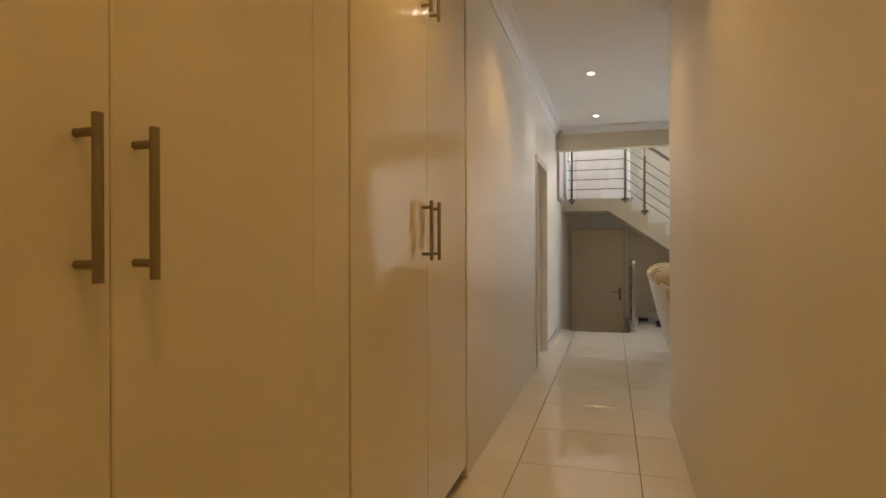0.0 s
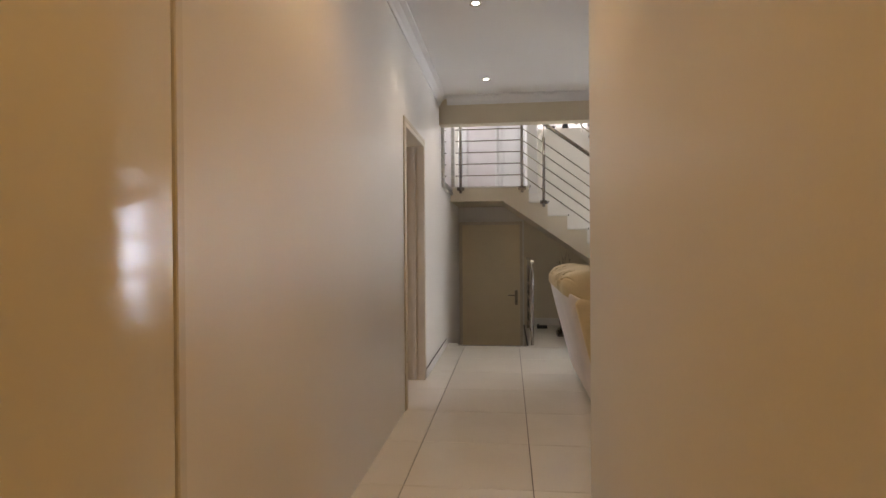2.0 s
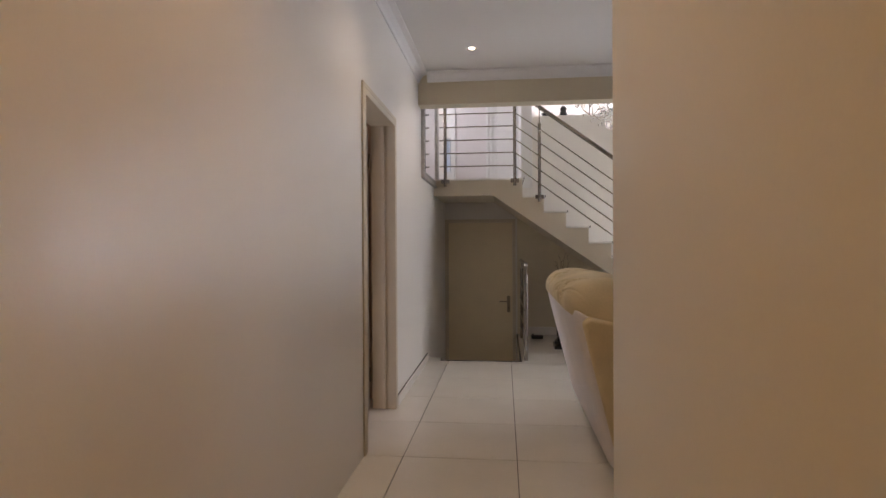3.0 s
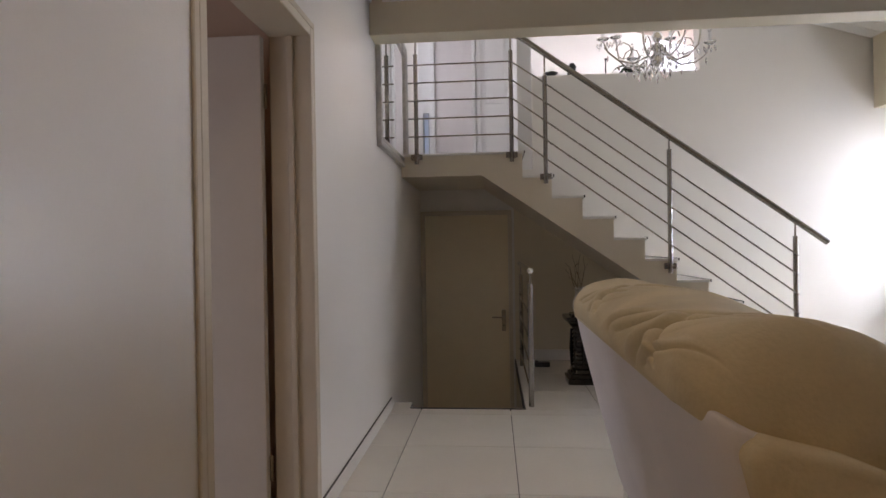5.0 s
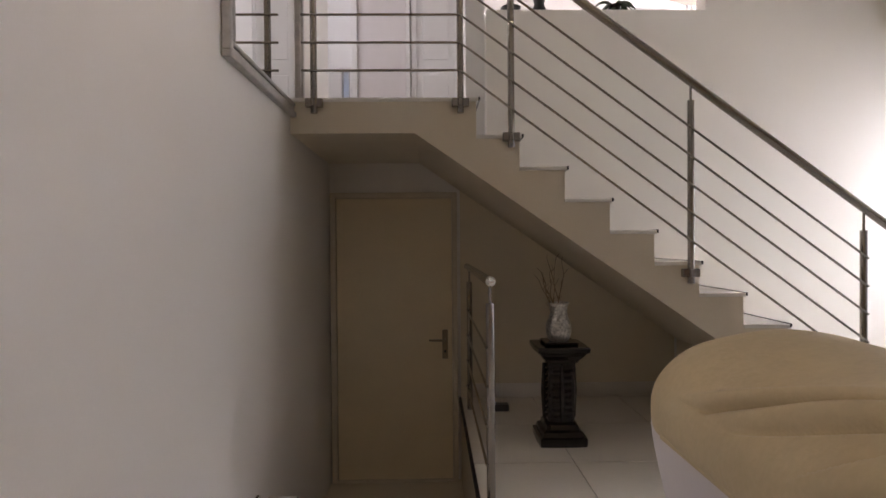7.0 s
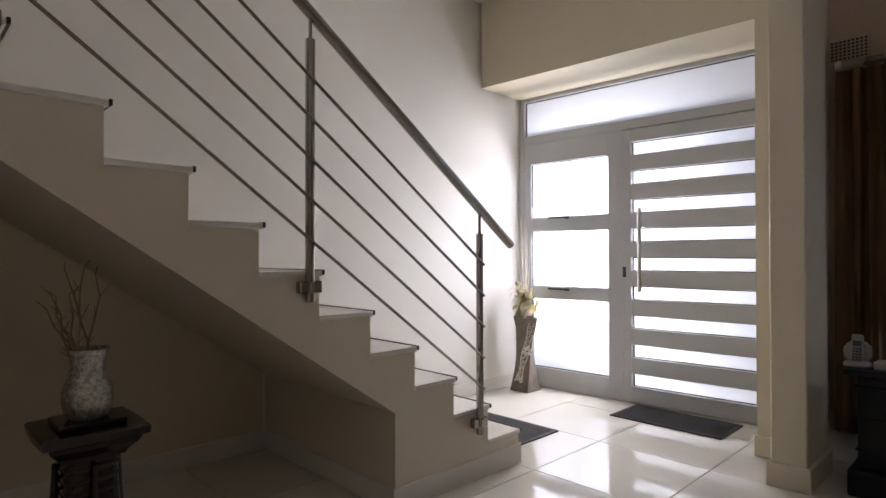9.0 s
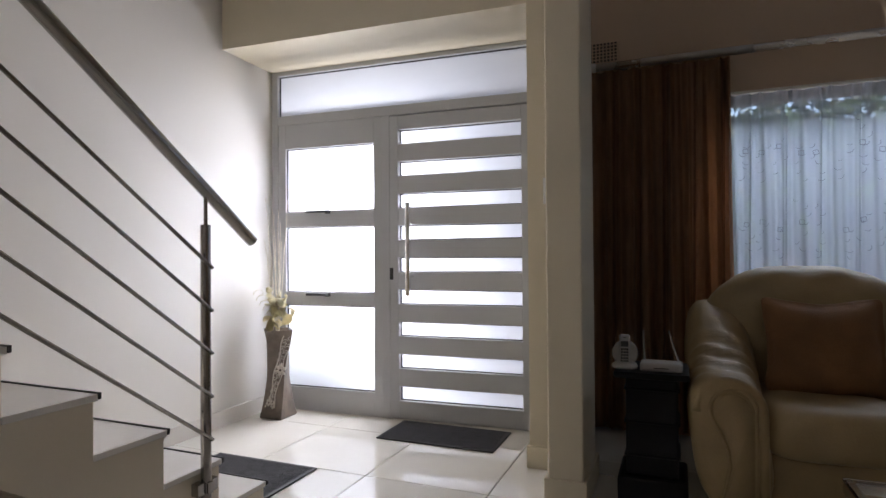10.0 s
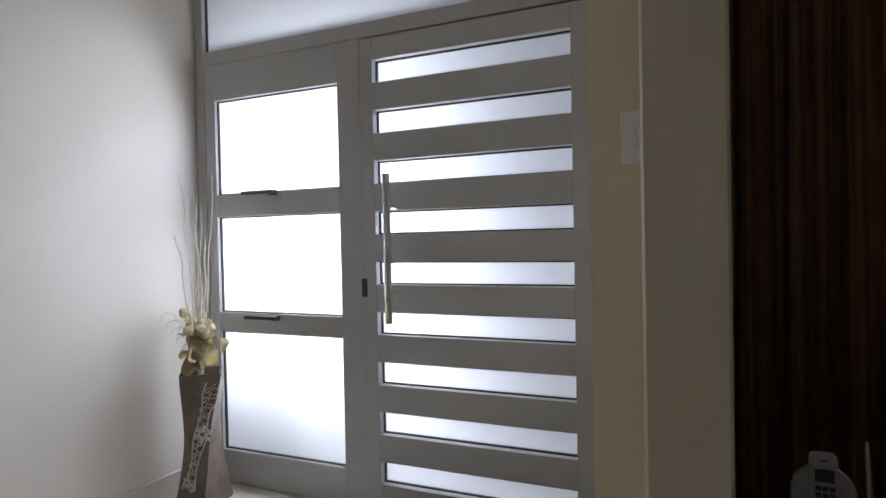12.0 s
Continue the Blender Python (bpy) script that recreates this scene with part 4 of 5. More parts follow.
tagged(part("ledge_ornament", lathe([(0.04, 0), (0.05, 0.03), (0.035, 0.07), (0.045, 0.10), (0.02, 0.135), (0.004, 0.14)], (1.54, 1.83, LZ + 0.0002), 16), M_DARKPL, smooth=True), "small dark rounded ornament on the ledge", "ornament")

# ---- front hall: mats, tall vase, switch ----
def mat_thing(x0, x1, y0, y1, label, turn=0.0):
    t = thing("door_mat", ((x0 + x1) / 2, (y0 + y1) / 2, 0), label, "mat", "hall mats")
    b = sheet(24, 30, lambda u, v: Vector((x0 + (x1 - x0) * u, y0 + (y1 - y0) * v, 0.010 + 0.002 * noise.noise(Vector((u * 9, v * 12, x0))))))
    part("surface", b, M_MAT, t)
    t.rotation_euler = (0, 0, radians(turn))
    part("border", boxes((x0 - 0.02, x1 + 0.02, y0 - 0.02, y0, 0.0005, 0.009), (x0 - 0.02, x1 + 0.02, y1, y1 + 0.02, 0.0005, 0.009), (x0 - 0.02, x0, y0, y1, 0.0005, 0.009), (x1, x1 + 0.02, y0, y1, 0.0005, 0.009), (x0, x1, y0, y1, 0.0005, 0.006), bevel=0.002), M_NOSE, t)


mat_thing(4.47, 4.80, 0.03, 0.70, "dark grey ribbed mat inside the front door", 3.0)
mat_thing(3.54, 3.90, 0.78, 1.36, "dark grey mat at the stair foot")
fv = thing("floor_vase", (4.58, 1.50, 0), "tall twisted dark vase with pale carved flowers", "vase")
VC = (4.58, 1.50, 0.0)
prof_v = [(0.088, 0.0), (0.092, 0.012)] + [(0.062 + 0.030 * abs((z - 0.30) / 0.30) ** 1.6, z) for z in (0.05, 0.10, 0.16, 0.22, 0.28, 0.34, 0.40, 0.46, 0.52, 0.57)] + [(0.090, 0.60), (0.092, 0.607), (0.082, 0.607), (0.07, 0.55)]


part("body", lathe(prof_v, VC, 48, 1.0, 75), M_VASE, fv)


def vase_pt(angle, z, lift):
    """A point on the twisted square vase, in the direction angle (degrees)."""
    r = 0.062 + 0.030 * abs((z - 0.30) / 0.30) ** 1.6
    a = radians(angle)
    loc = a - radians(75 * z)
    f = (r + lift) / max(abs(math.cos(loc)), abs(math.sin(loc)))
    return Vector((VC[0] + f * math.cos(a), VC[1] + f * math.sin(a), z))


def band(z):
    return 176 + 88 * ((z - 0.08) / 0.49) ** 1.1


BZ = [0.08 + 0.49 * k / 24 for k in range(25)]
for off in (-24, 24):
    part("band_edge", tube([vase_pt(band(z) + off * (0.75 + 0.25 * math.sin(z * 26)), z, 0.004) for z in BZ], 0.0042, 6), M_VASEW, fv, "pale carved border", True)
for j in range(11):
    z = 0.10 + 0.043 * j
    for q, (da, dz) in enumerate(((-11, 0.0), (11, 0.018))):
        spiral = [vase_pt(band(z) + da + (12 - 1.05 * t) * math.cos(t * 0.8 + q * 2), z + dz + (0.017 - 0.0015 * t) * math.sin(t * 0.8 + q * 2), 0.004) for t in range(10)]
        part("curl_relief", tube(spiral, 0.0028, 6), M_VASEW, fv, "pale carved curl", True)
for fa, fz, size in ((band(0.335) + 8, 0.335, 0.046), (band(0.11) - 6, 0.115, 0.028), (band(0.10) + 14, 0.095, 0.024)):
    fl = bmesh.new()
    for q in range(6):
        a = q * math.pi / 3 + 0.3
        c0 = vase_pt(fa, fz, 0.010)
        e1 = vase_pt(fa + 520 * size * math.cos(a), fz + size * math.sin(a), 0.014)
        add_tube(fl, [c0, c0.lerp(e1, 0.35), c0.lerp(e1, 0.7), e1], [0.004, size * 0.2, size * 0.26, 0.002], 8)
    part("flower_relief", fl, M_VASEW, fv, "pale carved flower", True)
    part("flower_eye", soft_box(vase_pt(fa, fz, 0.016), (size * 0.4,) * 3, 2, 3), M_VASE, fv, "", True)
rng = random.Random(9)
db = thing("dried_bouquet", (4.58, 1.50, 0.56), "pale dried flowers and long curled twigs in the tall vase", "dried flowers")
for k in range(8):
    a, lean, hgt = 2.4 + 0.75 * k + rng.uniform(0, 0.4), rng.uniform(0.03, 0.16), rng.uniform(0.65, 1.12)
    pts = []
    for j in range(13):
        f = j / 12
        wv = (0.020 * math.sin(f * 17 + k * 1.7) + 0.008 * math.sin(f * 31 + k)) * f
        pts.append((4.58 + lean * f * math.cos(a) + wv, 1.50 + lean * f * math.sin(a) + 0.02 * f + wv * 0.6, 0.50 + hgt * f))
    part("twig", tube(pts, [0.0048 - 0.0026 * j / 12 for j in range(13)], 6), M_PALETWIG, db)
for k in range(26):
    a, r, z = rng.uniform(0, 6.28), rng.uniform(0.01, 0.085), rng.uniform(0.61, 0.83)
    c = Vector((4.58 + r * math.cos(a), 1.50 + r * math.sin(a), z))
    rot = Euler((rng.uniform(-0.8, 0.8), rng.uniform(-0.8, 0.8), rng.uniform(0, 6.28)))
    L, W = rng.uniform(0.06, 0.10), rng.uniform(0.024, 0.038)

    def petal(u, v, c=c, rot=rot, L=L, W=W, k=k):
        w = W * math.sin(math.pi * (0.1 + 0.85 * u))
        p = Vector(((v - 0.5) * 2 * w, 0.03 * math.sin(u * 3 + k) + (v - 0.5) ** 2 * 0.05, (u - 0.3) * L))
        p.rotate(rot)
        return c + p
    b = sheet(6, 4, petal)
    bmesh.ops.solidify(b, geom=b.faces[:], thickness=0.0012)
    part("petal", b, M_DRYLEAF, db, "", True)
for k in range(4):
    a = rng.uniform(0, 6.28)
    c = Vector((4.58 + 0.07 * math.cos(a), 1.50 + 0.07 * math.sin(a), rng.uniform(0.78, 0.88)))
    part("seed_head", soft_box(c, (0.045, 0.045, 0.04), 2, 5, 0.006, 40, k), M_DRYLEAF, db, "", True)
for k in range(5):
    c = Vector((4.54 - 0.016 * k, 1.53 + 0.014 * k, 0.70 + 0.035 * k))
    curl = [c + Vector((-0.03 * math.cos(t), 0.02 * math.cos(t), 0.03 * math.sin(t) + 0.004 * t)) for t in (0, 0.7, 1.4, 2.1, 2.8, 3.5, 4.2)]
    b = bmesh.new()
    for p0, p1 in zip(curl, curl[1:]):
        q = [b.verts.new(v) for v in (p0, p1, p1 + Vector((0.012, 0.012, 0)), p0 + Vector((0.012, 0.012, 0)))]
        b.faces.new(q)
    bmesh.ops.remove_doubles(b, verts=b.verts[:], dist=1e-5)
    bmesh.ops.solidify(b, geom=b.faces[:], thickness=0.0012)
    part("curled_ribbon", b, M_DRYLEAF, db)
# the vase stands close in the corner
fv.location, fv.scale = (4.635, 1.56, 0.0), (0.92, 0.92, 0.95)
db.location, db.scale = (4.635, 1.56, 0.535), (0.95, 0.95, 0.98)
ls = thing("light_switch", (4.328, -0.30, 1.38), "white plastic light switch beside the front door", "switch")
part("plate", box(4.318, 4.3295, -0.358, -0.300, 1.315, 1.445, 0.003), M_PLASTIC, ls)
part("rocker", box(4.313, 4.3178, -0.339, -0.315, 1.36, 1.40, 0.002), M_PLASTIC, ls)

# ---- lounge: window, curtains, armchair, side table, coffee table ----
lw = tagged(part("window_3", boxes((5.22, 5.27, -3.6, -3.55, 0.75, 1.97), (5.22, 5.27, -1.15, -1.1, 0.75, 1.97), (5.22, 5.27, -3.55, -1.15, 0.75, 0.80), (5.22, 5.27, -3.55, -1.15, 1.92, 1.97),
                                   (5.225, 5.265, -2.37, -2.33, 0.80, 1.92), bevel=0.003), M_ALU), "wide grey framed lounge window", "window", "", "structure")
for a, b in ((-3.55, -2.37), (-2.33, -1.15)):
    part("pane", box(5.243, 5.249, a, b, 0.80, 1.92), M_PANE, lw).visible_shadow = False
part("sill", box(5.10, 5.15, -3.65, -1.05, 0.72, 0.75, 0.004), M_TRIM, lw)


def drape(y0, y1, z0, z1, x, amp, wave, seed, nu, nv, gather=0.0):
    def fn(u, v):
        y = y0 + (y1 - y0) * u
        z = z0 + (z1 - z0) * v
        ph = 2 * math.pi * (u * (y1 - y0) / wave) + 1.2 * noise.noise(Vector((u * 3, seed, 0)))
        k = amp * (0.75 + 0.5 * noise.noise(Vector((u * 6, seed + 3, v * 0.6)))) * (1 - gather * max(0, v - 0.93) / 0.07)
        return Vector((x + k * math.sin(ph) + 0.4 * k * math.sin(2.3 * ph + v * 0.7), y + 0.012 * math.sin(ph * 0.5 + v * 2 + seed), z))
    return sheet(nu, nv, fn)


cu = thing("curtain", (5.02, -0.82, 0), "heavy brown pleated curtain hanging from a silver rod", "curtain")
b = drape(-0.44, -1.21, 0.03, 2.16, 5.055, 0.044, 0.074, 1.0, 240, 16, 0.4)
bmesh.ops.solidify(b, geom=b.faces[:], thickness=0.004)
part("cloth", b, M_CURTAIN, cu, "", True)
sc = thing("sheer_curtain", (5.09, -2.35, 0.4), "white sheer curtain with small embroidered squares and curls", "curtain")
part("cloth", drape(-1.16, -3.62, 0.35, 1.955, 5.116, 0.018, 0.085, 7.0, 340, 10), M_SHEER, sc, "", True)
part("track", box(5.10, 5.149, -3.64, -1.14, 1.957, 1.972, 0.002), M_TRIM, sc, "slim pale curtain track")
rng = random.Random(21)
motif = bmesh.new()


def ribbon(bm, pts, w=0.0022):
    for (ya, za), (yb, zb) in zip(pts, pts[1:]):
        d = Vector((yb - ya, zb - za))
        n = Vector((-d.y, d.x)).normalized() * w
        bm.faces.new([bm.verts.new((5.098, y, z)) for y, z in ((ya + n.x, za + n.y), (yb + n.x, zb + n.y), (yb - n.x, zb - n.y), (ya - n.x, za - n.y))])


for col in range(26):
    y = -1.26 - 0.092 * col + rng.uniform(-0.02, 0.02)
    for z0 in (1.62, 1.21, 0.80):
        z = z0 + rng.uniform(-0.03, 0.03)
        if rng.random() < 0.7:
            q, t0 = 0.012, rng.uniform(-0.25, 0.25)
            ring = [(y + 1.41 * q * math.cos(t0 + k * math.pi / 2 + 0.785), z + 1.41 * q * math.sin(t0 + k * math.pi / 2 + 0.785)) for k in range(5)]
            ribbon(motif, ring, 0.0015)
        for k in range(rng.randint(4, 7)):
            cy, cz = y + rng.uniform(-0.03, 0.03), z - 0.14 + 0.045 * k + rng.uniform(-0.01, 0.01)
            rr, a0 = rng.uniform(0.010, 0.022), rng.uniform(2.6, 4.4)
            ribbon(motif, [(cy + rr * math.cos(a0 + t * 0.4), cz + rr * math.sin(a0 + t * 0.4)) for t in range(6)], 0.0013)
tagged(part("embroidery", motif, M_THREAD, sc, "thin dark embroidered squares and curls"), kind="stuff")
cr = thing("curtain_rod", (5.0, -2.1, 2.2), "long polished silver curtain rod above the window", "curtain rod")
part("tube", tube([(5.07, -0.47, 2.195), (5.07, -3.85, 2.195)], 0.023, 18), M_ROD, cr, smooth=True)
fin = lathe([(0.021, 0), (0.028, 0.004), (0.028, 0.03), (0.02, 0.034)], (0, 0, 0), 18)
bmesh.ops.rotate(fin, verts=fin.verts[:], matrix=Matrix.Rotation(radians(-90), 3, "X"))
bmesh.ops.translate(fin, verts=fin.verts[:], vec=(5.07, -0.47, 2.195))
part("finial", fin, M_ROD, cr)
for y in (-0.62, -2.1, -3.7):
    part("bracket", add_tube(tube([(5.148, y, 2.195), (5.08, y, 2.195)], 0.008, 8), [(5.149, y, 2.195), (5.143, y, 2.195)], 0.03, 14), M_CHROME, cr)
vt = thing("air_brick", (5.145, -0.50, 2.30), "square air vent grille with small holes high on the wall", "vent")
part("grille", box(5.138, 5.149, -0.60, -0.40, 2.24, 2.37, 0.003), M_LOUNGE, vt)
hol = bmesh.new()
for i in range(9):
    for j in range(6):
        y, z = -0.585 + i * 0.0212, 2.249 + j * 0.0205
        add_box(hol, 5.1355, 5.1375, y, y + 0.013, z, z + 0.012)
part("holes", hol, M_DARKPL, vt, "dark square vent holes")

# armchair, facing the hall
ac = thing("armchair", (4.45, -1.47, 0), "plump cream leather armchair with scrolled arms", "armchair")
AC = -1.47
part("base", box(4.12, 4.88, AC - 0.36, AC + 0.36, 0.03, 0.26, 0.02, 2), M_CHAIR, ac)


def fold_chair(w):
    p = w.copy()
    p += Vector((-1, 0, 0)) * wrinkle(p, 0.014, 11.0) * (1 if p.x < 0 else 0)
    p.x += 0.16 * (p.z + 0.3) * 0.5
    p.z -= 0.16 * max(0.0, abs(p.y) - 0.14) ** 1.3 * 2.4 if p.z > 0 else 0
    return p


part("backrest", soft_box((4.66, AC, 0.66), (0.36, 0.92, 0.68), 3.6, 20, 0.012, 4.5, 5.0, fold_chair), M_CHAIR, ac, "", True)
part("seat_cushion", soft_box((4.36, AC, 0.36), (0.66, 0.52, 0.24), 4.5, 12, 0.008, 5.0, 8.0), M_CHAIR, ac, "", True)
def arm_body(sgn, ya):
    """One plump arm: the top flows from the backrest down to a rolled front."""
    bm, rings, n = bmesh.new(), [], 40
    for i in range(45):
        f = i / 44
        x = 4.045 + 0.80 * f
        end = min(1.0, (f / 0.07)) ** 0.4 if f < 0.07 else (1.0 if f < 0.9 else max(0.05, 1 - ((f - 0.9) / 0.1) ** 2) ** 0.5)
        e = max(0.0, min(1.0, (f - 0.12) / 0.62))
        top = 0.575 + 0.245 * (e * e * (3 - 2 * e))
        half_w = (0.142 + 0.012 * math.sin(f * 3.1)) * (0.72 + 0.28 * end)
        zc, half_h = (top + 0.03) / 2, (top - 0.03) / 2 * (0.93 + 0.07 * end)
        ring = []
        for k in range(n):
            t = 2 * math.pi * k / n
            c, s2 = math.cos(t), math.sin(t)
            y = math.copysign(abs(c) ** 0.62, c) * half_w
            z = math.copysign(abs(s2) ** 0.62, s2) * half_h
            lift = max(0.0, (z + half_h * 0.2) / half_h)
            # soft folds running across the arm, deepest where it bends down to the front
            fold = 0.009 * math.sin(f * 62 + 9 * noise.noise(Vector((y * 5, f * 3, sgn)))) * math.exp(-((f - 0.30) / 0.16) ** 2) * lift
            fold += 0.012 * noise.noise(Vector((x * 7, y * 9, z * 6 + sgn * 4))) + 0.006 * abs(noise.noise(Vector((x * 22, y * 12, z * 14 + sgn * 4)))) * lift
            yy = ya + y * (1 + fold * 2) + sgn * (0.055 * (z + half_h) / (2 * half_h) - 0.02)
            ring.append(bm.verts.new((x + 0.05 * max(0.0, z / half_h) * (f - 0.3), yy, zc + z + fold * (1 if z > 0 else 0))))
        rings.append(ring)
    for r0, r1 in zip(rings, rings[1:]):
        for k in range(n):
            bm.faces.new((r0[k], r1[k], r1[(k + 1) % n], r0[(k + 1) % n]))
    bm.faces.new(rings[0])
    bm.faces.new(rings[-1][::-1])
    bmesh.ops.recalc_face_normals(bm, faces=bm.faces[:])
    return bm


def scroll_line(sgn, ya, grow):
    """The S-shaped outline of the arm's front panel, in y and z."""
    side = [(-0.075, 0.05), (-0.078, 0.20), (-0.08, 0.34), (-0.078, 0.42)]
    head = [(0.0 + 0.08 * math.cos(t), 0.435 + 0.085 * math.sin(t)) for t in [math.pi * (1 - k / 11) for k in range(14)]]
    tail = [(0.045, 0.35), (0.018, 0.28), (0.012, 0.22), (0.03, 0.13), (0.05, 0.05)]
    return [(ya + sgn * v * (1 + grow), 0.28 + (z - 0.28) * (1 + grow)) for v, z in side + head + tail]


for sgn in (1, -1):
    ya = AC + sgn * 0.36
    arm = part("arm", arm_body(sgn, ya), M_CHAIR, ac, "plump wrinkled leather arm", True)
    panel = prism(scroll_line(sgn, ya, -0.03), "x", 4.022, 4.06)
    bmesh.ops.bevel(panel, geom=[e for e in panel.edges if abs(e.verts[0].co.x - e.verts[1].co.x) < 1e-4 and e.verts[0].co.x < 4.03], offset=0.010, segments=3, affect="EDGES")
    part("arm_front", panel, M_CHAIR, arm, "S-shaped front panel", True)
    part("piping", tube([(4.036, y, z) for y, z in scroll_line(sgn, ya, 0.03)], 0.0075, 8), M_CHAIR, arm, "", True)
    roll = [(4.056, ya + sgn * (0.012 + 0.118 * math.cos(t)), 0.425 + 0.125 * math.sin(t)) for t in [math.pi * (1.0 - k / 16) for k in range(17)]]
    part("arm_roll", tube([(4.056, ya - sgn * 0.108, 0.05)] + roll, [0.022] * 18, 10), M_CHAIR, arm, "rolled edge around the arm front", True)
for x in (4.16, 4.82):
    for y in (AC - 0.3, AC + 0.3):
        part("foot", lathe([(0.02, 0), (0.025, 0.03)], (x, y, 0), 12), M_DARKPL, ac)


def tilt(w):
    p = w.copy()
    u, v = min(1.0, abs(p.y) / 0.21), min(1.0, abs(p.z) / 0.19)
    p.x *= 0.12 + 0.88 * ((1 - u ** 3) * (1 - v ** 3)) ** 0.5
    p.y *= 1 - 0.07 * (1 - v * v) * u
    p.z *= 1 - 0.07 * (1 - u * u) * v
    p.z -= 0.02 * (1 - u)
    p.x += p.z * 0.35
    return p


tagged(part("scatter_cushion", soft_box((4.40, AC - 0.02, 0.665), (0.17, 0.46, 0.40), 14.0, 20, 0.010, 9.0, 3.0, tilt), M_CUSH, None, "", True), "square rust brown cushion leaning on the armchair back", "cushion")

st = thing("side_table", (4.19, -0.80, 0), "black gloss pedestal side table", "side table")
part("top", box(4.04, 4.34, -0.955, -0.655, 0.537, 0.564, 0.006, 2), M_BLACK, st)
part("column", box(4.085, 4.295, -0.91, -0.70, 0.12, 0.537, 0.01, 2), M_BLACK, st)
part("foot_plate", box(4.05, 4.33, -0.945, -0.665, 0.0, 0.12, 0.012, 2), M_BLACK, st)
for z in (0.20, 0.34, 0.48):
    part("moulding", box(4.078, 4.302, -0.917, -0.693, z, z + 0.012, 0.004), M_BLACK, st)
ph = thing("cordless_phone", (4.13, -0.71, 0.572), "white cordless phone standing in its round cradle", "telephone")
TZ = 0.5642
part("cradle", lathe([(0.052, 0), (0.055, 0.008), (0.05, 0.02), (0.03, 0.03)], (4.14, -0.715, TZ), 24), M_SHADEDPL, ph, smooth=True)
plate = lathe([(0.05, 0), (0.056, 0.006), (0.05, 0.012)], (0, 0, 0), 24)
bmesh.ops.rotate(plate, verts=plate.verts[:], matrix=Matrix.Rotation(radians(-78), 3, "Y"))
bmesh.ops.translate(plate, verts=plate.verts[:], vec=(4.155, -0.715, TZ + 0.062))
part("back_disc", plate, M_SHADEDPL, ph, smooth=True)
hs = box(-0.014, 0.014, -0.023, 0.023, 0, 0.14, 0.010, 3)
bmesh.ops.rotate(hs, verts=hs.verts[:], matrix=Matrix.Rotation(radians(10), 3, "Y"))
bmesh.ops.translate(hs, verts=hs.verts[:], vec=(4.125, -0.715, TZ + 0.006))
hset = part("handset", hs, M_SHADEDPL, ph, "", True)


def on_handset(y0, y1, z0, z1, m, name):
    k = box(-0.0158, -0.0135, y0, y1, z0, z1, 0.0006)
    bmesh.ops.rotate(k, verts=k.verts[:], matrix=Matrix.Rotation(radians(10), 3, "Y"))
    bmesh.ops.translate(k, verts=k.verts[:], vec=(4.125, -0.715, TZ + 0.006))
    part(name, k, m, hset)


on_handset(-0.016, 0.016, 0.086, 0.110, M_DARKPL, "screen")
for r in range(5):
    for c in range(3):
        on_handset(-0.0165 + c * 0.0115, -0.007 + c * 0.0115, 0.02 + r * 0.0125, 0.029 + r * 0.0125, M_DARKPL, "key")
on_handset(-0.006, 0.006, 0.124, 0.127, M_DARKPL, "earpiece")
rt = thing("wifi_router", (4.13, -0.87, TZ), "white wireless router with two upright antennas", "router")
part("body", box(4.08, 4.18, -0.955, -0.785, TZ, TZ + 0.036, 0.008, 2), M_SHADEDPL, rt)
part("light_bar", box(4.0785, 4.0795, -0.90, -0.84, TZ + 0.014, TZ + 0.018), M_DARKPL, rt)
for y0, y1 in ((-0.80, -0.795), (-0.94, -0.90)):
    part("antenna", tube([(4.17, y0, TZ + 0.03), (4.172, (y0 + y1) / 2, TZ + 0.09), (4.175, y1, TZ + 0.165)], [0.0045, 0.0042, 0.0032], 8), M_SHADEDPL, rt)
ph.location.y += 0.02
rt.location.y += 0.025
sk = thing("wall_socket", (4.40, -0.39, 0.52), "white plug in a socket low on the lounge wall", "socket")
part("plate", box(4.36, 4.48, -0.398, -0.389, 0.46, 0.56, 0.003), M_PLASTIC, sk)
part("plug", box(4.40, 4.44, -0.438, -0.3982, 0.49, 0.53, 0.005), M_PLASTIC, sk)
part("cable", tube([(4.42, -0.438, 0.50), (4.42, -0.455, 0.40), (4.40, -0.46, 0.2), (4.38, -0.5, 0.05), (4.36, -0.56, 0.006), (4.34, -0.62, 0.006)], 0.004, 8), M_PLASTIC, sk)

ct = thing("coffee_table", (3.0, -1.8, 0), "low glass coffee table with a chrome frame", "coffee table")
part("glass_top", box(2.70, 3.36, -2.35, -1.32, 0.44, 0.452, 0.003), M_PANE, ct)
part("frame", boxes((2.70, 3.36, -1.345, -1.32, 0.41, 0.439), (2.70, 3.36, -2.35, -2.325, 0.41, 0.439), (2.70, 2.725, -2.325, -1.345, 0.41, 0.439), (3.335, 3.36, -2.325, -1.345, 0.41, 0.439), bevel=0.003), M_CHROME, ct)
for x in (2.71, 3.33):
    for y in (-2.34, -1.345):
        part("leg", box(x, x + 0.022, y, y + 0.022, 0.0, 0.41, 0.003), M_CHROME, ct)

# ---- outdoors, seen through glass and lace ----
struct("ground", sheet(40, 40, lambda u, v: Vector((5.2 + 400 * u ** 2, -300 + 600 * v, -0.16))), M_PAVE, "pale paved yard outside the house", "ground")
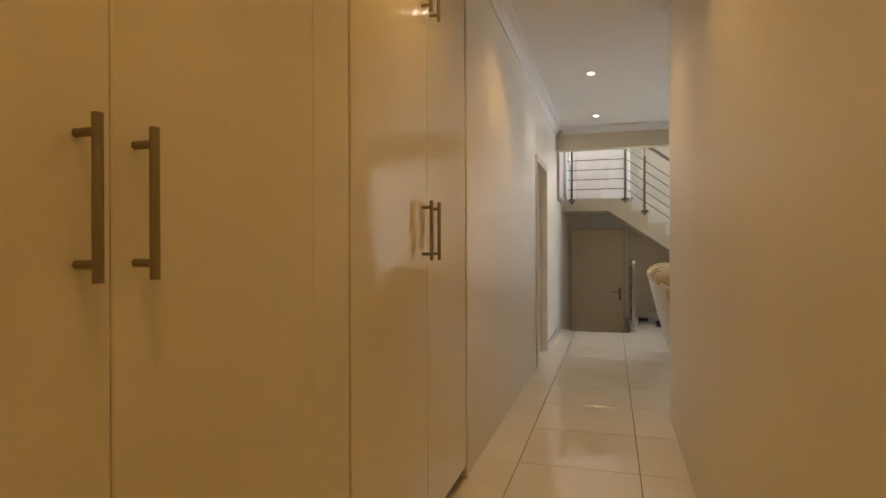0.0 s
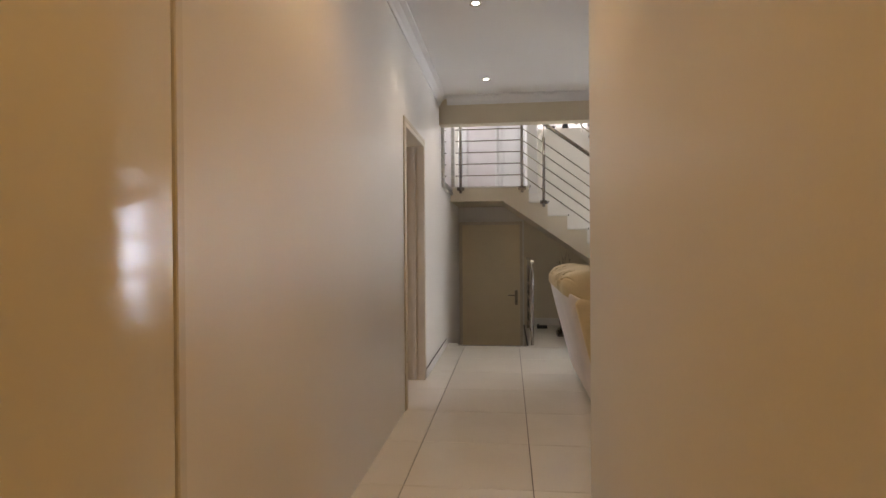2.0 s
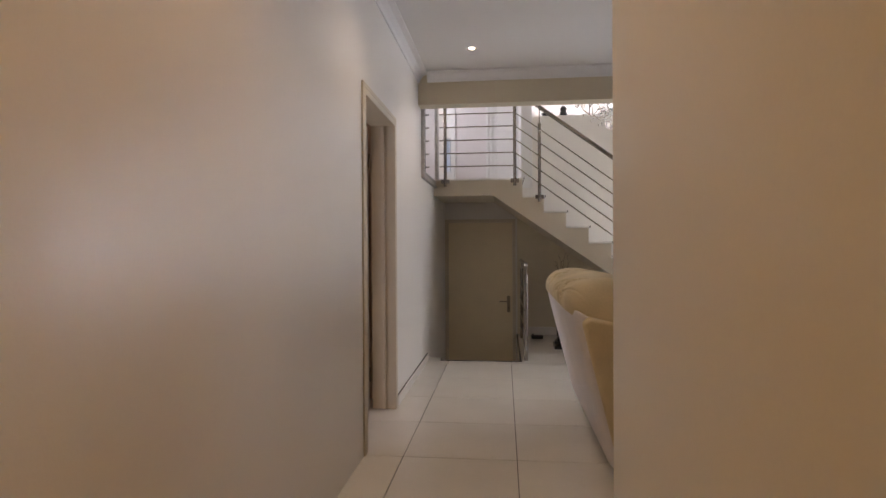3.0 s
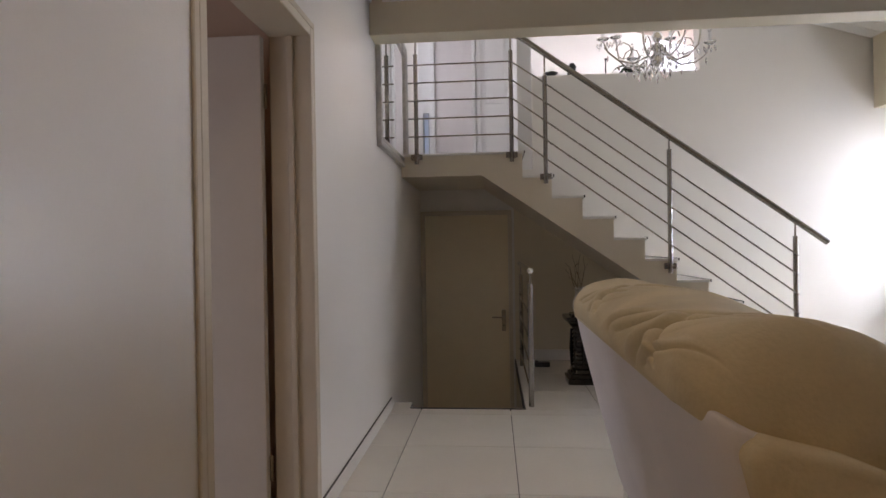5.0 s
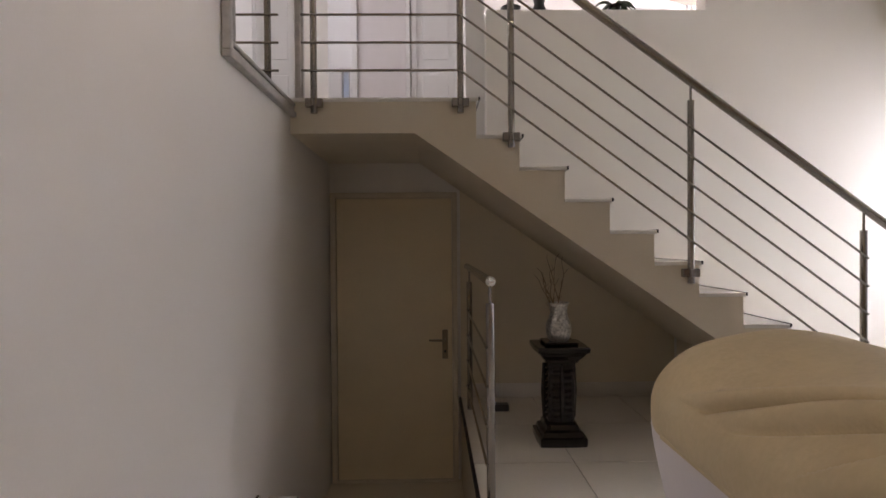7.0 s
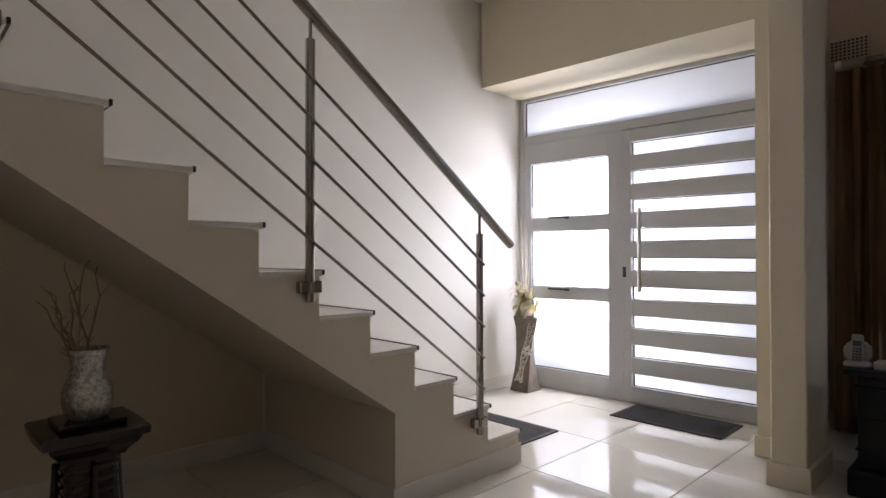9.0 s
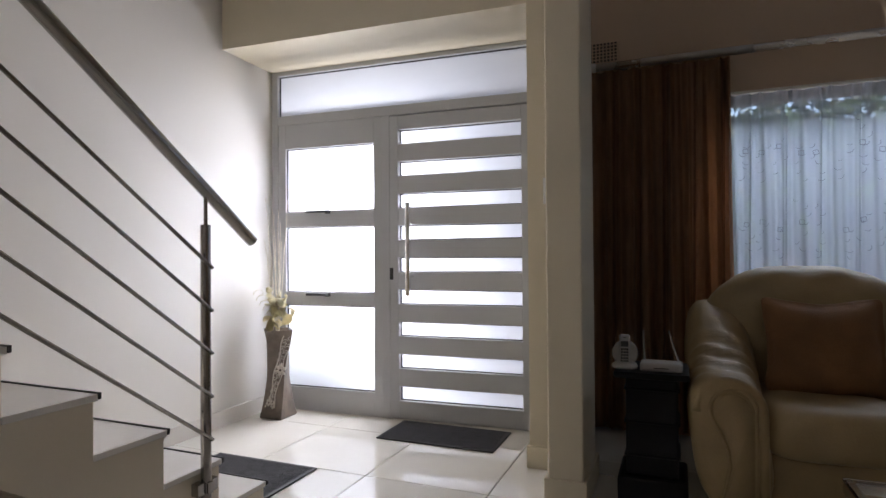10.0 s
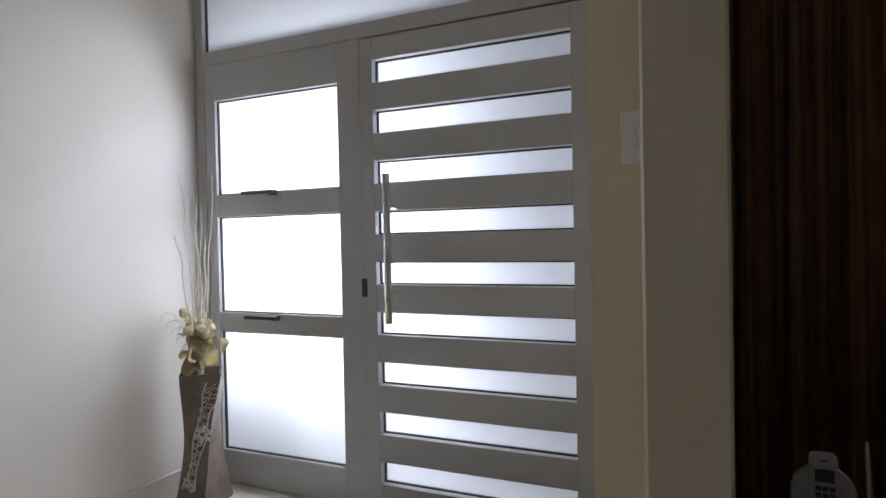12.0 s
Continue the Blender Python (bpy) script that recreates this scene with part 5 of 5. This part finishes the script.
# made-up wall, placed to block the low bright sky behind the lounge window
struct("garden_wall", boxes((9.5, 9.7, -14, 12, -0.16, 2.1), (9.45, 9.75, -14, 12, 2.1, 2.18), bevel=0.01), M_BRONZEWALL, "added plastered wall that hides the low sky beyond the yard", "wall")


def tree(x, y, h, r, seed):
    t = thing("tree", (x, y, -0.16), "leafy garden tree with thin branches", "tree", "garden trees")
    rg = random.Random(seed)
    trunk = tube([(x, y, -0.16), (x + 0.05, y + 0.03, h * 0.3), (x - 0.04, y, h * 0.55)], [0.09, 0.07, 0.05], 8)
    for k in range(7):
        a, z0 = k * 0.9 + rg.random(), h * rg.uniform(0.25, 0.55)
        d = Vector((math.cos(a), math.sin(a), rg.uniform(0.5, 1.2)))
        p0 = Vector((x, y, z0))
        add_tube(trunk, [p0, p0 + d * r * 0.5, p0 + d * r * 0.95], [0.035, 0.025, 0.012], 6)
    part("trunk", trunk, M_BARK, t)
    crown = bmesh.new()
    for k in range(2200):
        d = Vector((rg.gauss(0, 1), rg.gauss(0, 1), rg.gauss(0, 0.8)))
        d = d.normalized() * r * rg.uniform(0.35, 1.1)
        c = Vector((x, y, h * 0.62)) + d
        e = Euler((rg.uniform(0, 6), rg.uniform(0, 6), rg.uniform(0, 6)))
        s = rg.uniform(0.05, 0.12)
        q = []
        for u, v in ((-1, 0), (0, -0.45), (1, 0), (0, 0.45)):
            p = Vector((u * s, v * s, 0.02 * u * u))
            p.rotate(e)
            q.append(crown.verts.new(c + p))
        crown.faces.new(q)
    part("crown", crown, M_TREELEAF, t)


tree(7.6, -2.1, 2.6, 1.0, 1)
tree(8.2, -0.9, 3.2, 1.2, 2)
tree(7.6, -3.1, 3.2, 1.1, 6)
tree(7.9, -4.2, 2.9, 1.2, 3)
pl = thing("palm_shrub", (5.02, 1.50, -0.012), "spiky potted palm outside the frosted side light", "palm")
for k in range(13):
    a = -1.35 + 0.225 * k

    def frond(u, v, a=a, k=k):
        L = 0.62 + 0.10 * (k % 3)
        w = 0.028 * math.sin(math.pi * (0.06 + 0.9 * u))
        return Vector((5.02 + 0.03 * math.sin(k * 2.1) * u, 1.42 + L * u * math.sin(a) + (v - 0.5) * 2 * w * math.cos(a), -0.012 + L * u * math.cos(a) - 0.10 * u * u + 0.22 * u - (v - 0.5) * 2 * w * math.sin(a)))
    b = sheet(8, 2, frond)
    bmesh.ops.solidify(b, geom=b.faces[:], thickness=0.002)
    part("frond", b, M_TREELEAF, pl)

# ---- floor tiles ----
TX0, TP = 0.215, 0.62
TY0 = -0.745
cache = {}


def tile(x0, x1, y0, y1):
    if x1 - x0 < 0.01 or y1 - y0 < 0.01:
        return
    key = (round(x1 - x0, 3), round(y1 - y0, 3))
    if key not in cache:
        b = box(-key[0] / 2, key[0] / 2, -key[1] / 2, key[1] / 2, -0.010, 0.0, 0.0015)
        me = bpy.data.meshes.new("floor_tile")
        b.to_mesh(me)
        b.free()
        me.materials.append(M_TILE)
        cache[key] = me
    o = new("floor_tile", cache[key])
    o.parent = floor
    o.location = ((x0 + x1) / 2, (y0 + y1) / 2, 0)


G = 0.0018
for i in range(-1, 8):
    for j in range(-16, 5):
        x0, x1 = TX0 + i * TP + G, TX0 + (i + 1) * TP - G
        y0, y1 = TY0 + j * TP + G, TY0 + (j + 1) * TP - G
        x0, x1, y1 = max(x0, -0.1), min(x1, 5.16), min(y1, YB)
        if x0 > 1.3 and y1 < -5.2:
            continue
        if x0 < PIT_X and y1 > -0.001:
            tile(x0, x1, y0, min(y1, -0.001))
            tile(max(x0, PIT_X + 0.001), x1, max(y0, 0.0), y1)
        else:
            tile(x0, x1, y0, y1)
